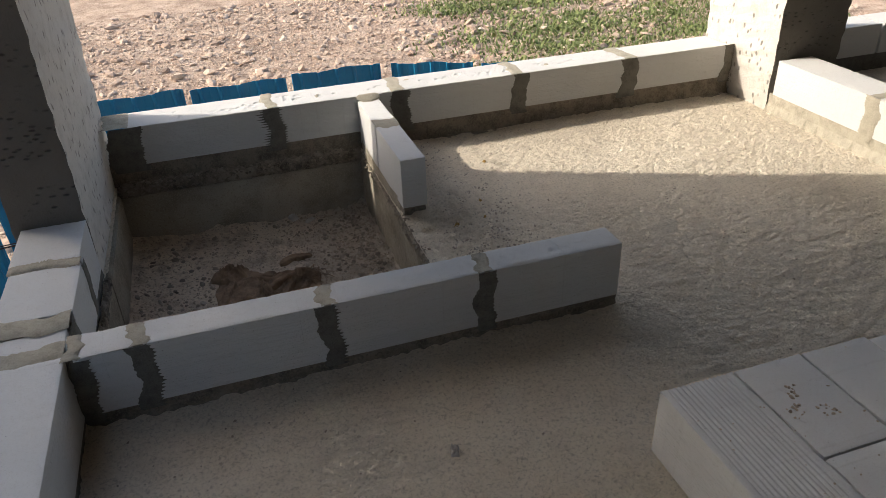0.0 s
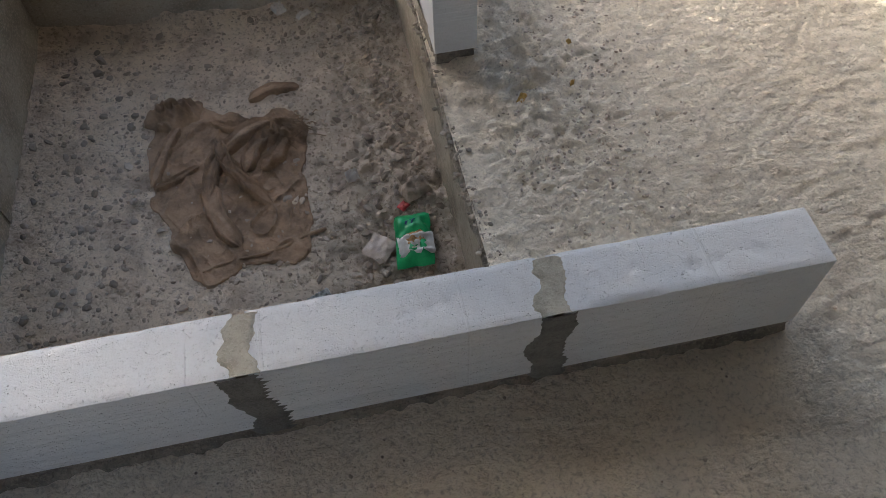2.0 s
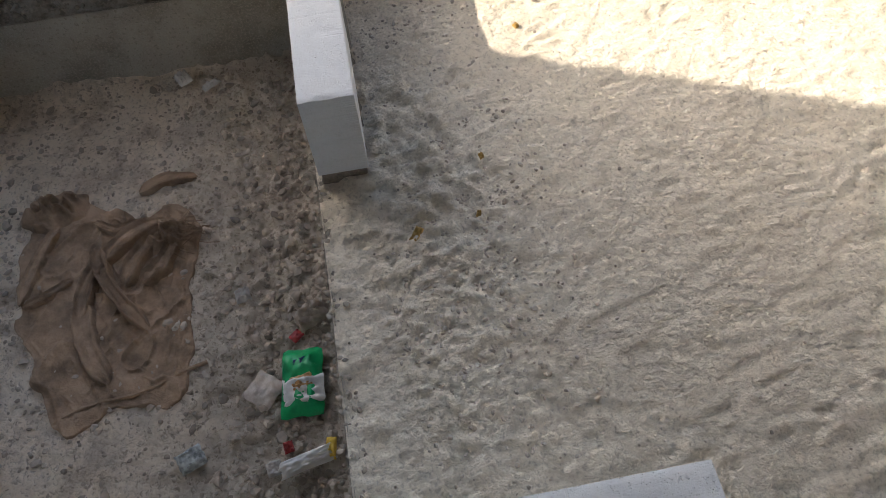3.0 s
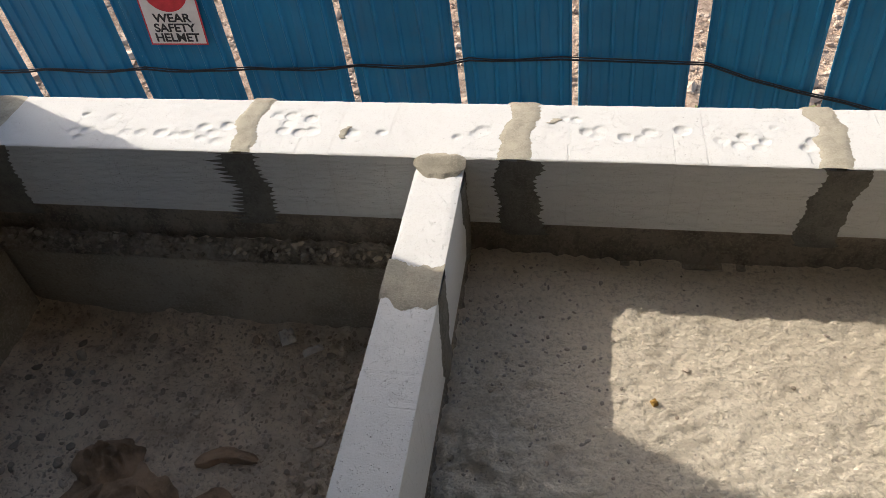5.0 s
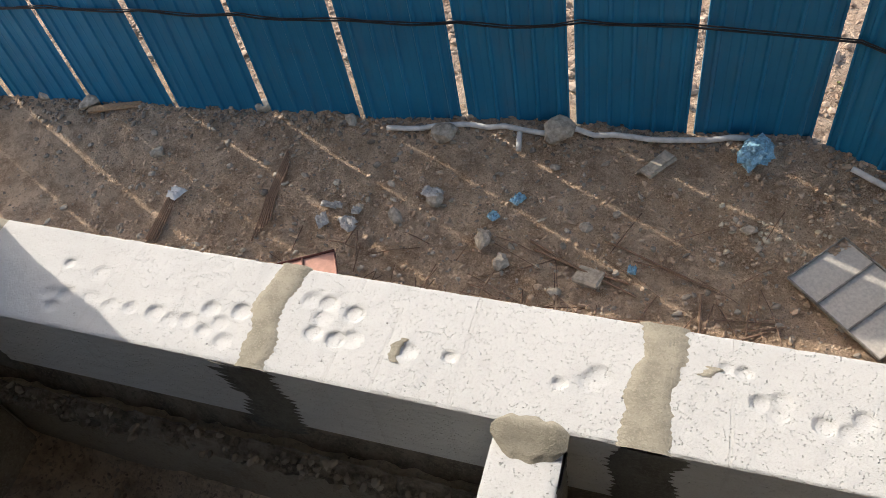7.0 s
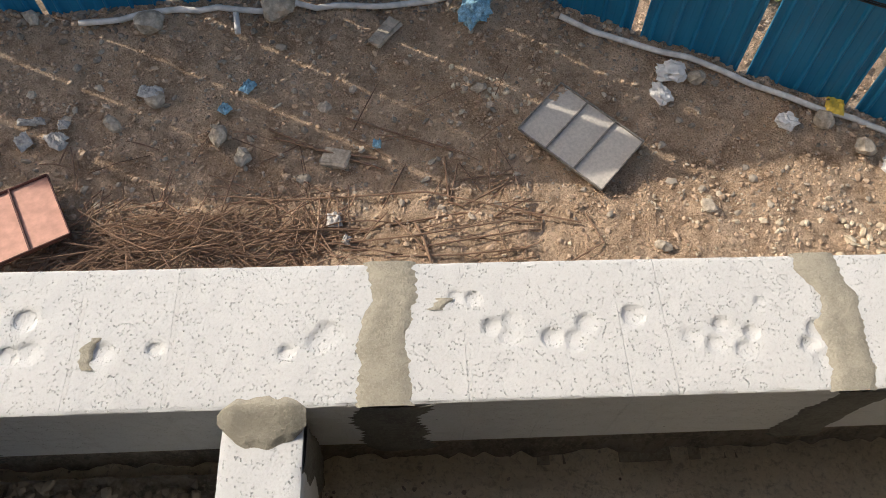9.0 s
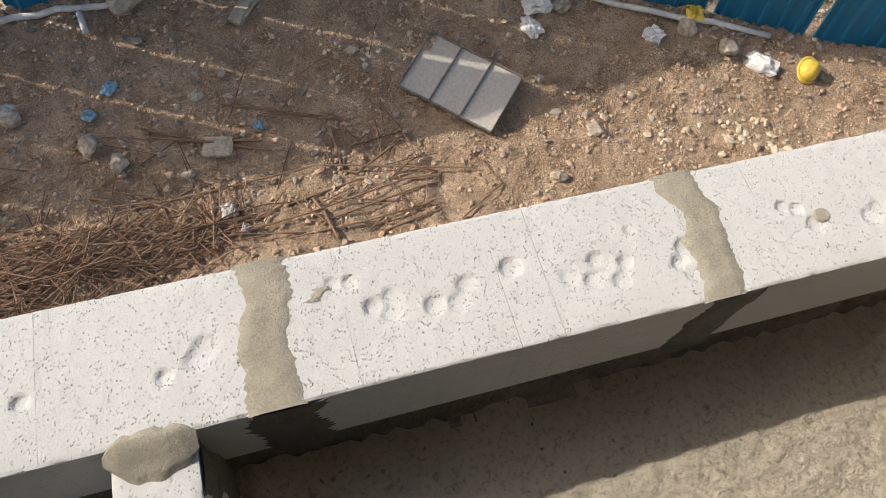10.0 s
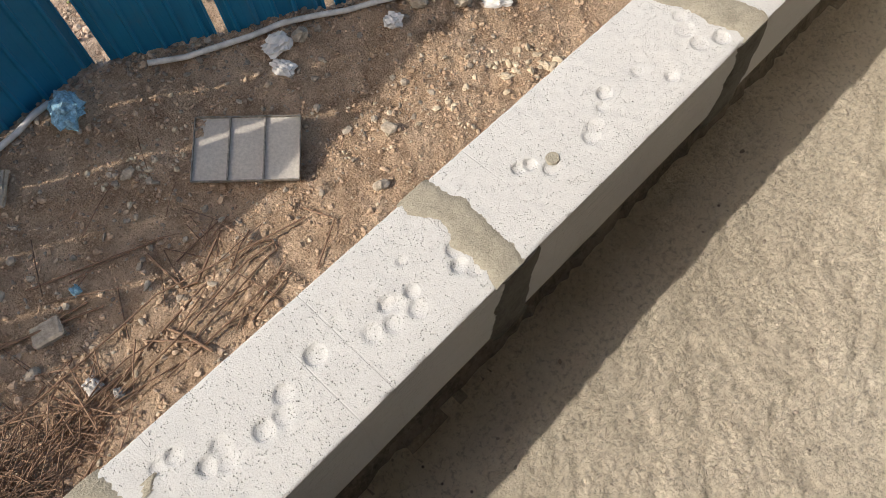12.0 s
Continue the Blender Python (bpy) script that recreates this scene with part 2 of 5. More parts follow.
def vnoise(x, y, scale, seed=0):
    """Smooth value noise in 0..1 on arrays."""
    x, y = np.asarray(x) * scale + 1000.0, np.asarray(y) * scale + 1000.0
    ix, iy = np.floor(x).astype(np.int64), np.floor(y).astype(np.int64)
    fx, fy = x - ix, y - iy
    fx, fy = fx * fx * (3 - 2 * fx), fy * fy * (3 - 2 * fy)

    def h(a, b):
        n = (a * 374761393 + b * 668265263 + seed * 69069) & 0x7FFFFFFF
        n = ((n ^ (n >> 13)) * 1274126177) & 0x7FFFFFFF
        return ((n ^ (n >> 16)) & 0xFFFF) / 65535.0

    return (h(ix, iy) * (1 - fx) + h(ix + 1, iy) * fx) * (1 - fy) + (h(ix, iy + 1) * (1 - fx) + h(ix + 1, iy + 1) * fx) * fy


def mesh_object(name, verts, faces, material, parent=None, label="", smooth=False):
    me = bpy.data.meshes.new(name)
    me.from_pydata([tuple(map(float, v)) for v in verts], [], faces)
    me.materials.append(material)
    if smooth:
        me.polygons.foreach_set("use_smooth", [True] * len(me.polygons))
    me.update()
    ob = new(name, me)
    if parent:
        ob.parent = parent
        ob.matrix_parent_inverse = parent.matrix_world.inverted()
    return tagged(ob, label)


def part(name, bm, material, parent=None, label="", smooth=False):
    me = bpy.data.meshes.new(name)
    bm.to_mesh(me)
    bm.free()
    me.materials.append(material)
    if smooth:
        me.polygons.foreach_set("use_smooth", [True] * len(me.polygons))
    ob = new(name, me)
    if parent:
        ob.parent = parent
    return tagged(ob, label)


def box(bm, x0, x1, y0, y1, z0, z1, bevel=0.0, m=None):
    made = bmesh.ops.create_cube(bm, size=1.0, matrix=(m or Matrix()) @ Matrix.LocRotScale(((x0 + x1) / 2, (y0 + y1) / 2, (z0 + z1) / 2), None, (x1 - x0, y1 - y0, z1 - z0)))
    if bevel:
        edges = list({e for v in made["verts"] for e in v.link_edges})
        bmesh.ops.bevel(bm, geom=edges, offset=bevel, segments=2, affect="EDGES")


def slab_grid(name, xs, ys, zfun, z0, material, parent=None, label="", hole=None):
    """A body with a shaped top: heights on a grid, upright sides down to z0."""
    X, Y = np.meshgrid(xs, ys, indexing="ij")
    Z = zfun(X, Y)
    nx, ny = len(xs), len(ys)
    verts = list(zip(X.ravel(), Y.ravel(), Z.ravel()))
    faces, top = [], 0
    for i in range(nx - 1):
        for j in range(ny - 1):
            if hole and hole((xs[i] + xs[i + 1]) / 2, (ys[j] + ys[j + 1]) / 2):
                continue
            a = i * ny + j
            faces.append((a, a + ny, a + ny + 1, a + 1))
    top = len(faces)
    if z0 is not None:
        ring = [i * ny for i in range(nx)] + [(nx - 1) * ny + j for j in range(1, ny)] + [i * ny + ny - 1 for i in range(nx - 2, -1, -1)] + [j for j in range(ny - 2, 0, -1)]
        rim = len(verts)
        verts += [verts[k] for k in ring]
        base, n = len(verts), len(ring)
        verts += [(verts[k][0], verts[k][1], z0) for k in ring]
        faces += [(rim + k, base + k, base + (k + 1) % n, rim + (k + 1) % n) for k in range(n)]
        faces.append(tuple(base + k for k in range(n))[::-1])
    me = bpy.data.meshes.new(name)
    me.from_pydata([tuple(map(float, v)) for v in verts], [], faces)
    me.polygons.foreach_set("use_smooth", [k < top for k in range(len(faces))])
    me.materials.append(material)
    ob = new(name, me)
    if parent:
        ob.parent = parent
    return tagged(ob, label)


def aac_block(x0, x1, y0, y1, z0, z1, parent, dents=(), cell=0.012, material=None, seed=1, grooves=None, label=""):
    """One aerated block with worn arrises and hammer scoops (x, y, radius) in its top."""
    xs = np.linspace(x0, x1, max(4, int((x1 - x0) / cell)))
    ys = np.linspace(y0, y1, max(4, int((y1 - y0) / cell)))

    def top(X, Y):
        Z = np.full(X.shape, z1) + (vnoise(X, Y, 60, seed) - 0.5) * 0.0012
        edge = np.minimum(np.minimum(X - x0, x1 - X), np.minimum(Y - y0, y1 - Y))
        Z -= np.where(edge < 1e-6, 0.0015 + 0.006 * np.clip(vnoise(X, Y, 38, seed + 5) - 0.55, 0, 1) + 0.02 * np.clip(vnoise(X, Y, 70, seed + 9) - 0.82, 0, 1), 0)
        for k, (dx, dy, r) in enumerate(dents):
            r = r * 0.88
            q = ((X - dx) / r) ** 2 + ((Y - dy) / (r * 0.93)) ** 2
            tilt = 1 - 0.3 * (X - dx) / r + 0.25 * (Y - dy) / r
            Z = np.minimum(Z, z1 - np.where(q < 1, (0.0034 + 0.0010 * ((k * 7) % 3)) * np.clip(1 - q, 0, 1) ** 0.45 * np.clip(tilt, 0.2, 2) * 0.8, -1))
        if grooves:
            gx0, gx1 = grooves
            Z -= np.where((X > gx0) & (X < gx1), 0.0035 * (np.sin((X - gx0) * 2 * np.pi / 0.0125) > 0), 0)
        return Z

    return slab_grid("block", xs, ys, top, z0, material or AAC_X, parent, label)


def smear(origin, u, v, n, length, left, right, material, parent, seed=0, thick=0.004, teeth=0.0, name="mortar_joint", teeth_left=0.0):
    """A ragged patch of mortar: runs along v for length, from left to right along u, thick in the middle."""
    o, u, v, n = Vector(origin), Vector(u), Vector(v), Vector(n)
    rows, cols = max(10, int(length / 0.004)), 7
    rs = random.Random(seed)
    verts, faces = [], []
    wl = wr = 0.0
    for i in range(rows + 1):
        s = i / rows
        wl = 0.78 * wl + rs.uniform(-1, 1) * 0.0032
        wr = 0.78 * wr + rs.uniform(-1, 1) * 0.0032
        bulge = min(1.0, (right - left) / 0.05) * (0.011 * math.sin(s * 5.1 + seed * 1.7) + 0.005 * math.sin(s * 13 + seed))
        comb = 1 if (i % 3) == 0 else 0
        a, b = left + wl + bulge - teeth_left * comb * rs.uniform(0.4, 1.1), right + wr + bulge * 0.7 + teeth * comb * rs.uniform(0.5, 1.1)
        for c in range(cols):
            f = c / (cols - 1)
            h = -0.001 if c in (0, cols - 1) else thick * (0.75 + 0.5 * rs.random())
            verts.append(o + u * (a + (b - a) * f) + v * (s * length) + n * h)
    for i in range(rows):
        for c in range(cols - 1):
            k = i * cols + c
            faces.append((k, k + 1, k + cols + 1, k + cols))
    return mesh_object(name, verts, faces, material, parent, smooth=True)


def mortar_bed(x0, x1, y0, y1, z0, z1, name, material, seed=3, flare=0.012, kind="structure", label=""):
    """The uneven bed under a course: it is the body of the wall that carries its blocks."""
    along_x = (x1 - x0) > (y1 - y0)
    n = max(12, int(max(x1 - x0, y1 - y0) / 0.02))
    rs = random.Random(seed)
    verts, faces = [], []
    for i in range(n + 1):
        s = i / n
        f0, f1 = flare + rs.uniform(-0.006, 0.008), flare + rs.uniform(-0.006, 0.008)
        g0, g1 = rs.uniform(-0.004, 0.003), rs.uniform(-0.004, 0.003)
        if along_x:
            x = x0 + (x1 - x0) * s
            ring = [(x, y0 - f0, z0), (x, y0 - g0 * 0.5 + 0.002, (z0 + z1) / 2), (x, y0 + 0.004 + g0, z1), (x, y1 - 0.004 - g1, z1), (x, y1 - 0.002, (z0 + z1) / 2), (x, y1 + f1, z0)]
        else:
            y = y0 + (y1 - y0) * s
            ring = [(x0 - f0, y, z0), (x0 + 0.002, y, (z0 + z1) / 2), (x0 + 0.004 + g0, y, z1), (x1 - 0.004 - g1, y, z1), (x1 - 0.002, y, (z0 + z1) / 2), (x1 + f1, y, z0)]
        verts += ring
    for i in range(n):
        for c in range(5):
            k = i * 6 + c
            faces.append((k, k + 1, k + 7, k + 6))
    faces += [tuple(range(6)), tuple(range(n * 6 + 5, n * 6 - 1, -1))]
    ob = mesh_object(name, verts, faces, material)
    return tagged(ob, label, "wall", kind=kind)


def tube(verts, faces, pts, r, sides=5):
    """Append a round bar along pts to lists of vertices and faces."""
    base = len(verts)
    pts = [Vector(p) for p in pts]
    for i, p in enumerate(pts):
        d = (pts[min(i + 1, len(pts) - 1)] - pts[max(i - 1, 0)]).normalized()
        a = d.cross(Vector((0.13, 0.21, 0.97))).normalized()
        b = d.cross(a)
        for k in range(sides):
            t = 2 * math.pi * k / sides
            verts.append(p + (a * math.cos(t) + b * math.sin(t)) * r)
    for i in range(len(pts) - 1):
        for k in range(sides):
            q = base + i * sides
            faces.append((q + k, q + (k + 1) % sides, q + sides + (k + 1) % sides, q + sides + k))
    faces += [tuple(base + k for k in range(sides))[::-1], tuple(base + (len(pts) - 1) * sides + k for k in range(sides))]


ICO = bmesh.new()
bmesh.ops.create_icosphere(ICO, subdivisions=1, radius=1.0)
ICO_V = [v.co.copy() for v in ICO.verts]
ICO_F = [tuple(v.index for v in f.verts) for f in ICO.faces]
ICO.free()


def scatter(name, places, material, label, category, squash=0.65):
    """Many angular stones (x, y, z, size) in one mesh."""
    rs = np.random.RandomState(len(places) + len(name))
    P = np.array(places, float)
    n, V = len(P), np.array([tuple(v) for v in ICO_V])
    S = np.stack([rs.uniform(0.7, 1.35, n), rs.uniform(0.55, 1.1, n), rs.uniform(0.45, 0.9, n)], 1)
    R = np.linalg.qr(rs.normal(size=(n, 3, 3)))[0]
    W = np.einsum("nij,nkj->nki", R, V[None] * S[:, None, :]) * P[:, 3, None, None] * rs.uniform(0.70, 1.18, (n, len(V), 1))
    W[:, :, 2] = W[:, :, 2] * squash + P[:, 3, None] * 0.2
    W += P[:, None, :3]
    F = (np.array(ICO_F)[None] + (np.arange(n) * len(V))[:, None, None]).reshape(-1, 3)
    me = bpy.data.meshes.new(name)
    me.from_pydata(W.reshape(-1, 3).tolist(), [], F.tolist())
    me.materials.append(material)
    return tagged(new(name, me), label, category, kind="stuff")


def crumpled(name, at, w, h, rot, material, parent=None, label="", seed=0, height=0.012, tilt=(0, 0), category="litter", split=None):
    """A crumpled sheet or packet with a body: two skins that meet at the rim."""
    n, k = 12, 14
    verts, faces = [], []
    m = pose(*at, tilt[0], tilt[1], rot)
    for side in (1, -1):
        for i in range(n + 1):
            for j in range(k + 1):
                u, v = i / n - 0.5, j / k - 0.5
                rim = min(1.0, 8 * min(0.5 - abs(u), 0.5 - abs(v)))
                q = float(vnoise(u * 10 + seed, v * 10, 1.0, seed)) + 0.6 * float(vnoise(u * 10, v * 10 + seed, 2.3, seed + 2))
                z = height * (0.35 + q) if side > 0 else 0.15 * height
                wob = 1 + 0.12 * (float(vnoise(u * 6, v * 6, 1.0, seed + 4)) - 0.5)
                verts.append(m @ Vector((u * w * wob, v * h * wob, z * rim + 0.3 * height * (1 - rim))))
    N = (n + 1) * (k + 1)
    for i in range(n):
        for j in range(k):
            a = i * (k + 1) + j
            faces.append((a, a + k + 1, a + k + 2, a + 1))
            faces.append((N + a, N + a + 1, N + a + k + 2, N + a + k + 1))
    ob = mesh_object(name, verts, faces, material, parent, label, smooth=True)
    return tagged(ob, category=category) if not parent else ob


# ---- ground outside, one storey below ----
def ground_z(x, y):
    x, y = np.asarray(x, float), np.asarray(y, float)
    slope = np.clip((9.4 - y) / 1.8, 0, 1)
    near = -4.3 - 0.55 * slope
    rough = (vnoise(x, y, 0.9, 11) - 0.5) * 0.10 + (vnoise(x, y, 3.1, 12) - 0.5) * 0.05 + (vnoise(x, y, 8.0, 13) - 0.5) * 0.045 + (vnoise(x, y, 19.0, 14) - 0.5) * 0.034
    far = np.clip((np.hypot(x - 4, y - 5) - 13) / 5, 0, 1)
    return near + rough * (1 - far)


def gz(x, y):
    return float(ground_z(x, y))


gx = np.concatenate([np.array([-400, -150, -60, -30, -18, -12]), np.arange(-10, 8.5, 0.045), np.arange(8.6, 22, 0.13), np.array([30, 60, 150, 400])])
gy = np.concatenate([np.array([-400, -100, -30, -8, 0, 4]), np.arange(5.6, 10.2, 0.045), np.arange(10.25, 24, 0.10), np.array([28, 40, 80, 160, 400])])
ground = slab_grid("ground", gx, gy, ground_z, None, SOIL)
ground.data.materials.append(FIELD)
for p in ground.data.polygons:
    if p.center.y > 9.8 + 0.3 * math.sin(p.center.x * 2):
        p.material_index = 1
tagged(ground, "bare reddish-brown soil strewn with stones and scraps", "ground", kind="structure")

# ---- the slab, its sunken bay and the frame of the building ----
PX0, PX1, PY0, PY1, PZ = -0.268, 0.855, 2.06, 3.50, -0.305


def floor_top(X, Y):
    near = (X > -0.6) & (X < 3.4) & (Y > -0.8)
    heap = np.exp(-(((X - 1.05) / 0.18) ** 2 + ((Y - 2.72) / 0.50) ** 2))
    z = (vnoise(X, Y, 2.0, 1) - 0.5) * 0.010 + (vnoise(X, Y, 22, 2) - 0.5) * 0.006
    z += (vnoise(X * 0.6 + Y * 0.25, Y - X * 0.3, 60, 3) - 0.5) * 0.0075 + (vnoise(X, Y, 105, 6) - 0.5) * 0.005
    z += heap * (0.006 + 0.036 * np.clip(vnoise(X, Y, 45, 4) - 0.45, 0, 1) + 0.03 * np.clip(vnoise(X, Y, 90, 5) - 0.5, 0, 1))
    return np.where(near, z, 0.0) - 0.002


fx = np.concatenate([np.array([-0.52, -0.40, PX0]), np.arange(-0.235, PX1, 0.008), np.array([PX1]), np.arange(0.861, 3.3, 0.0062), np.array([3.5, 5, 9])])
fy = np.concatenate([np.array([-9, -4, -1.5, -0.9]), np.arange(-0.85, 0.8, 0.05), np.arange(0.8, PY0, 0.0075), np.array([PY0]), np.arange(PY0 + 0.0065, PY1 - 0.002, 0.0062), np.array([PY1, 3.62, 3.74])])
floor = slab_grid("floor", fx, fy, floor_top, None, FLOOR, None, "", hole=lambda x, y: PX0 < x < PX1 and PY0 < y < PY1)
tagged(floor, "dusty rough-cast concrete floor slab, partly sunlit", "floor", kind="structure")
bm = bmesh.new()
box(bm, -0.52, 9.0, PY1, 3.74, -0.55, -0.006)
part("edge_beam", bm, CASTWALL, floor)
bm = bmesh.new()
box(bm, PX1, 9.0, -9.0, PY1, -0.30, -0.012)
box(bm, -0.52, PX1, -9.0, PY0, -0.30, -0.012)
part("slab_body", bm, CASTWALL, floor)


def pit_top(X, Y):
    damp = np.clip((X - 0.35) / 0.4, 0, 1)
    z = PZ + (vnoise(X, Y, 3, 21) - 0.5) * 0.02 + np.clip(vnoise(X, Y, 24, 22) - 0.5, 0, 1) * (0.018 + 0.026 * damp) + np.clip(vnoise(X, Y, 60, 23) - 0.45, 0, 1) * (0.012 + 0.026 * damp)
    z += 0.05 * np.exp(-((PY1 - Y) / 0.05)) * vnoise(X, Y, 8, 24) + 0.03 * np.exp(-((X - PX0) / 0.05)) + 0.03 * np.exp(-((PX1 - X) / 0.06)) * vnoise(X, Y, 20, 25)
    return z


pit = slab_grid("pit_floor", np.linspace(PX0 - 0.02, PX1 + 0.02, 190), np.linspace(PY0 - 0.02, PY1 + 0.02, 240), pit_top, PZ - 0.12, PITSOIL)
tagged(pit, "sunken bay floor of damp brown earth and crumbs", "floor", kind="structure")


def rough_strip(name, p0, p1, z0, z1, out, depth, material, parent, seed, crumble=0.02):
    """A broken band along the line p0-p1, thrown out by up to depth."""
    a, b, o = Vector((*p0, 0)), Vector((*p1, 0)), Vector((*out, 0))
    n, k = int((b - a).length / 0.008), 9
    verts, faces = [], []
    for i in range(n + 1):
        p = a.lerp(b, i / n)
        for j in range(k + 1):
            f = j / k
            q = float(vnoise(i * 0.33, j * 0.6, 1.0, seed)) + 0.6 * float(vnoise(i * 0.9, j * 0.9, 1.0, seed + 1))
            prof = math.sin(math.pi * min(1, f * 1.15)) ** 0.6 if 0 < f < 1 else 0
            verts.append(p + o * (depth * prof * (0.35 + 0.6 * q)) + Vector((0, 0, z0 + (z1 - z0) * f + crumble * (q - 0.8) * (0.3 + f))))
    for i in range(n):
        for j in range(k):
            c = i * (k + 1) + j
            faces.append((c, c + k + 1, c + k + 2, c + 1))
    return mesh_object(name, verts, faces, material, parent)


rough_strip("rough_ledge", (PX0, PY1 - 0.002), (PX1, PY1 - 0.002), -0.050, 0.026, (0, -1), 0.034, EDGE, floor, 31)
bm = bmesh.new()
box(bm, PX1 - 0.004, PX1 + 0.028, PY0, PY1 - 0.004, PZ - 0.1, -0.016, 0.003)
part("pit_lining", bm, CASTWALL, floor)
rough_strip("rough_edge", (PX1 + 0.004, PY0), (PX1 + 0.004, 2.80), -0.07, 0.004, (-1, 0), 0.012, EDGE, floor, 33, 0.012)
bm = bmesh.new()
box(bm, -0.53, PX0 + 0.004, PY0 - 0.5, 2.735, -0.55, -0.02, 0.004)
box(bm, -0.30, PX0 + 0.006, 2.735, PY1 - 0.01, PZ - 0.1, -0.03, 0.004)
part("pit_side", bm, CASTWALL, floor)
bm = bmesh.new()
box(bm, PX0, PX1, PY0 - 0.03, PY0 - 0.003, PZ - 0.1, -0.02)
part("pit_near_side", bm, CASTWALL, floor)


def jittered_column(name, x0, x1, y0, y1, z0, z1, material, label, shaded_front=None):
    n = int((z1 - z0) / 0.035)
    rs = random.Random(int(x0 * 100) + 7)
    ring0 = []
    m = 6
    for k in range(m):
        ring0.append((x0 + (x1 - x0) * k / m, y0))
    for k in range(m):
        ring0.append((x1, y0 + (y1 - y0) * k / m))
    for k in range(m):
        ring0.append((x1 - (x1 - x0) * k / m, y1))
    for k in range(m):
        ring0.append((x0, y1 - (y1 - y0) * k / m))
    R = len(ring0)
    verts, faces = [], []
    for i in range(n + 1):
        z = z0 + (z1 - z0) * i / n
        for k, (x, y) in enumerate(ring0):
            corner = k % m == 0
            j = 0.003 if corner else 0.003
            inward = rs.uniform(0, 0.004) if corner else 0
            cx, cy = (x0 + x1) / 2, (y0 + y1) / 2
            verts.append((x + rs.uniform(-j, j) - inward * (1 if x > cx else -1), y + rs.uniform(-j, j) - inward * (1 if y > cy else -1), z))
    for i in range(n):
        for k in range(R):
            a, b = i * R + k, i * R + (k + 1) % R
            faces.append((a, b, b + R, a + R))
    faces += [tuple(range(R))[::-1], tuple(range(n * R, n * R + R))]
    ob = mesh_object(name, verts, faces, material)
    if shaded_front:
        ob.data.materials.append(shaded_front)
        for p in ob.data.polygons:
            # The side facing -y gets the concrete with shade in its colour.
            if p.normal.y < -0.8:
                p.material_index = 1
    return tagged(ob, label, "column", kind="structure")


jittered_column("column_1", -0.520, -0.283, 2.745, 3.755, -4.9, 3.0, COLUMN, "concrete column with hacked pale face and rough face darkened for shade", COLUMN_ROUGH_SHADED)
jittered_column("column_2", 2.985, 3.40, 3.20, 3.78, -4.9, 3.0, COLUMN, "pale hacked concrete column standing in sunlight", COLUMN_ROUGH_SHADED)

bm = bmesh.new()
box(bm, -0.6, 9.0, -5.0, 3.80, 3.0, 3.18)
tagged(part("ceiling", bm, PLASTER), "cast concrete ceiling slab of the storey", "ceiling", kind="structure")
# Added out of view behind the camera to cut light from the south.
bm = bmesh.new()
box(bm, -0.6, 6.2, -1.4, -1.2, -0.3, 3.0)
tagged(part("south_light_block", bm, PLASTER), "unseen plain grey wall added to keep light out", "wall", kind="structure")
# Likewise out of view, added to dim the storey from the east.
bm = bmesh.new()
box(bm, 6.0, 6.2, -1.2, 3.40, -0.3, 3.0)
tagged(part("east_light_block", bm, PLASTER), "unseen plain grey wall added to keep light out", "wall", kind="structure")
# Unseen blocker added to keep low sun and western sky off the floor.
bm = bmesh.new()
box(bm, -6.6, -6.3, -9.0, 6.0, -4.9, 14.0)
tagged(part("west_sun_block", bm, PLASTER), "unseen plain grey wall added to block western sun and sky", "wall", kind="structure")

# ---- outer course of blocks along the edge ----
BT, BB, BY0, BY1 = 0.270, 0.092, 3.518, 3.722
wall_b = mortar_bed(-0.280, 2.985, BY0 + 0.012, BY1 - 0.01, -0.01, BB, "wall_north", MUD, 3, 0.012, label="low outer wall, one course of white aerated blocks")
DENTS_1 = [(0.036, 3.581, .018), (0.061, 3.556, .017), (0.071, 3.585, .02), (0.118, 3.585, .019), (0.108, 3.64, .02), (0.034, 3.649, .014), (0.169, 3.577, .018), (0.208, 3.582, .016), (0.258, 3.581, .02), (0.293, 3.573, .019), (0.321, 3.579, .018), (0.352, 3.609, .019), (0.382, 3.585, .018), (0.36, 3.565, .016), (0.408, 3.614, .02), (0.404, 3.553, .019)]
DENTS_2 = [(0.518, 3.661, .021), (0.548, 3.659, .021), (0.599, 3.648, .02), (0.549, 3.63, .02), (0.545, 3.6, .019), (0.587, 3.595, .021), (0.613, 3.601, .021), (0.706, 3.599, .018), (0.773, 3.602, .015), (0.997, 3.618, .022), (0.985, 3.606, .02), (0.942, 3.593, .013)]
DENTS_3 = [(1.171, 3.668, .015), (1.193, 3.665, .014), (1.217, 3.621, .017), (1.244, 3.629, .018), (1.239, 3.608, .018), (1.297, 3.604, .018), (1.329, 3.6, .019), (1.347, 3.623, .018), (1.414, 3.633, .020), (1.49, 3.599, .018), (1.521, 3.587, .018), (1.534, 3.615, .016), (1.546, 3.604, .017), (1.561, 3.578, .019), (1.575, 3.603, .016), (1.598, 3.649, .010), (1.668, 3.604, .020), (1.651, 3.582, .017), (1.664, 3.562, .019)]
DENTS_4 = [(1.985, 3.593, .019), (1.965, 3.585, .018), (2.051, 3.624, .017), (2.025, 3.61, .013), (1.84, 3.631, .014), (1.858, 3.622, .014), (1.876, 3.592, .019), (2.124, 3.612, .013), (2.154, 3.564, .013), (2.258, 3.609, .021), (2.247, 3.572, .018), (2.283, 3.551, .018), (2.279, 3.635, .015)]
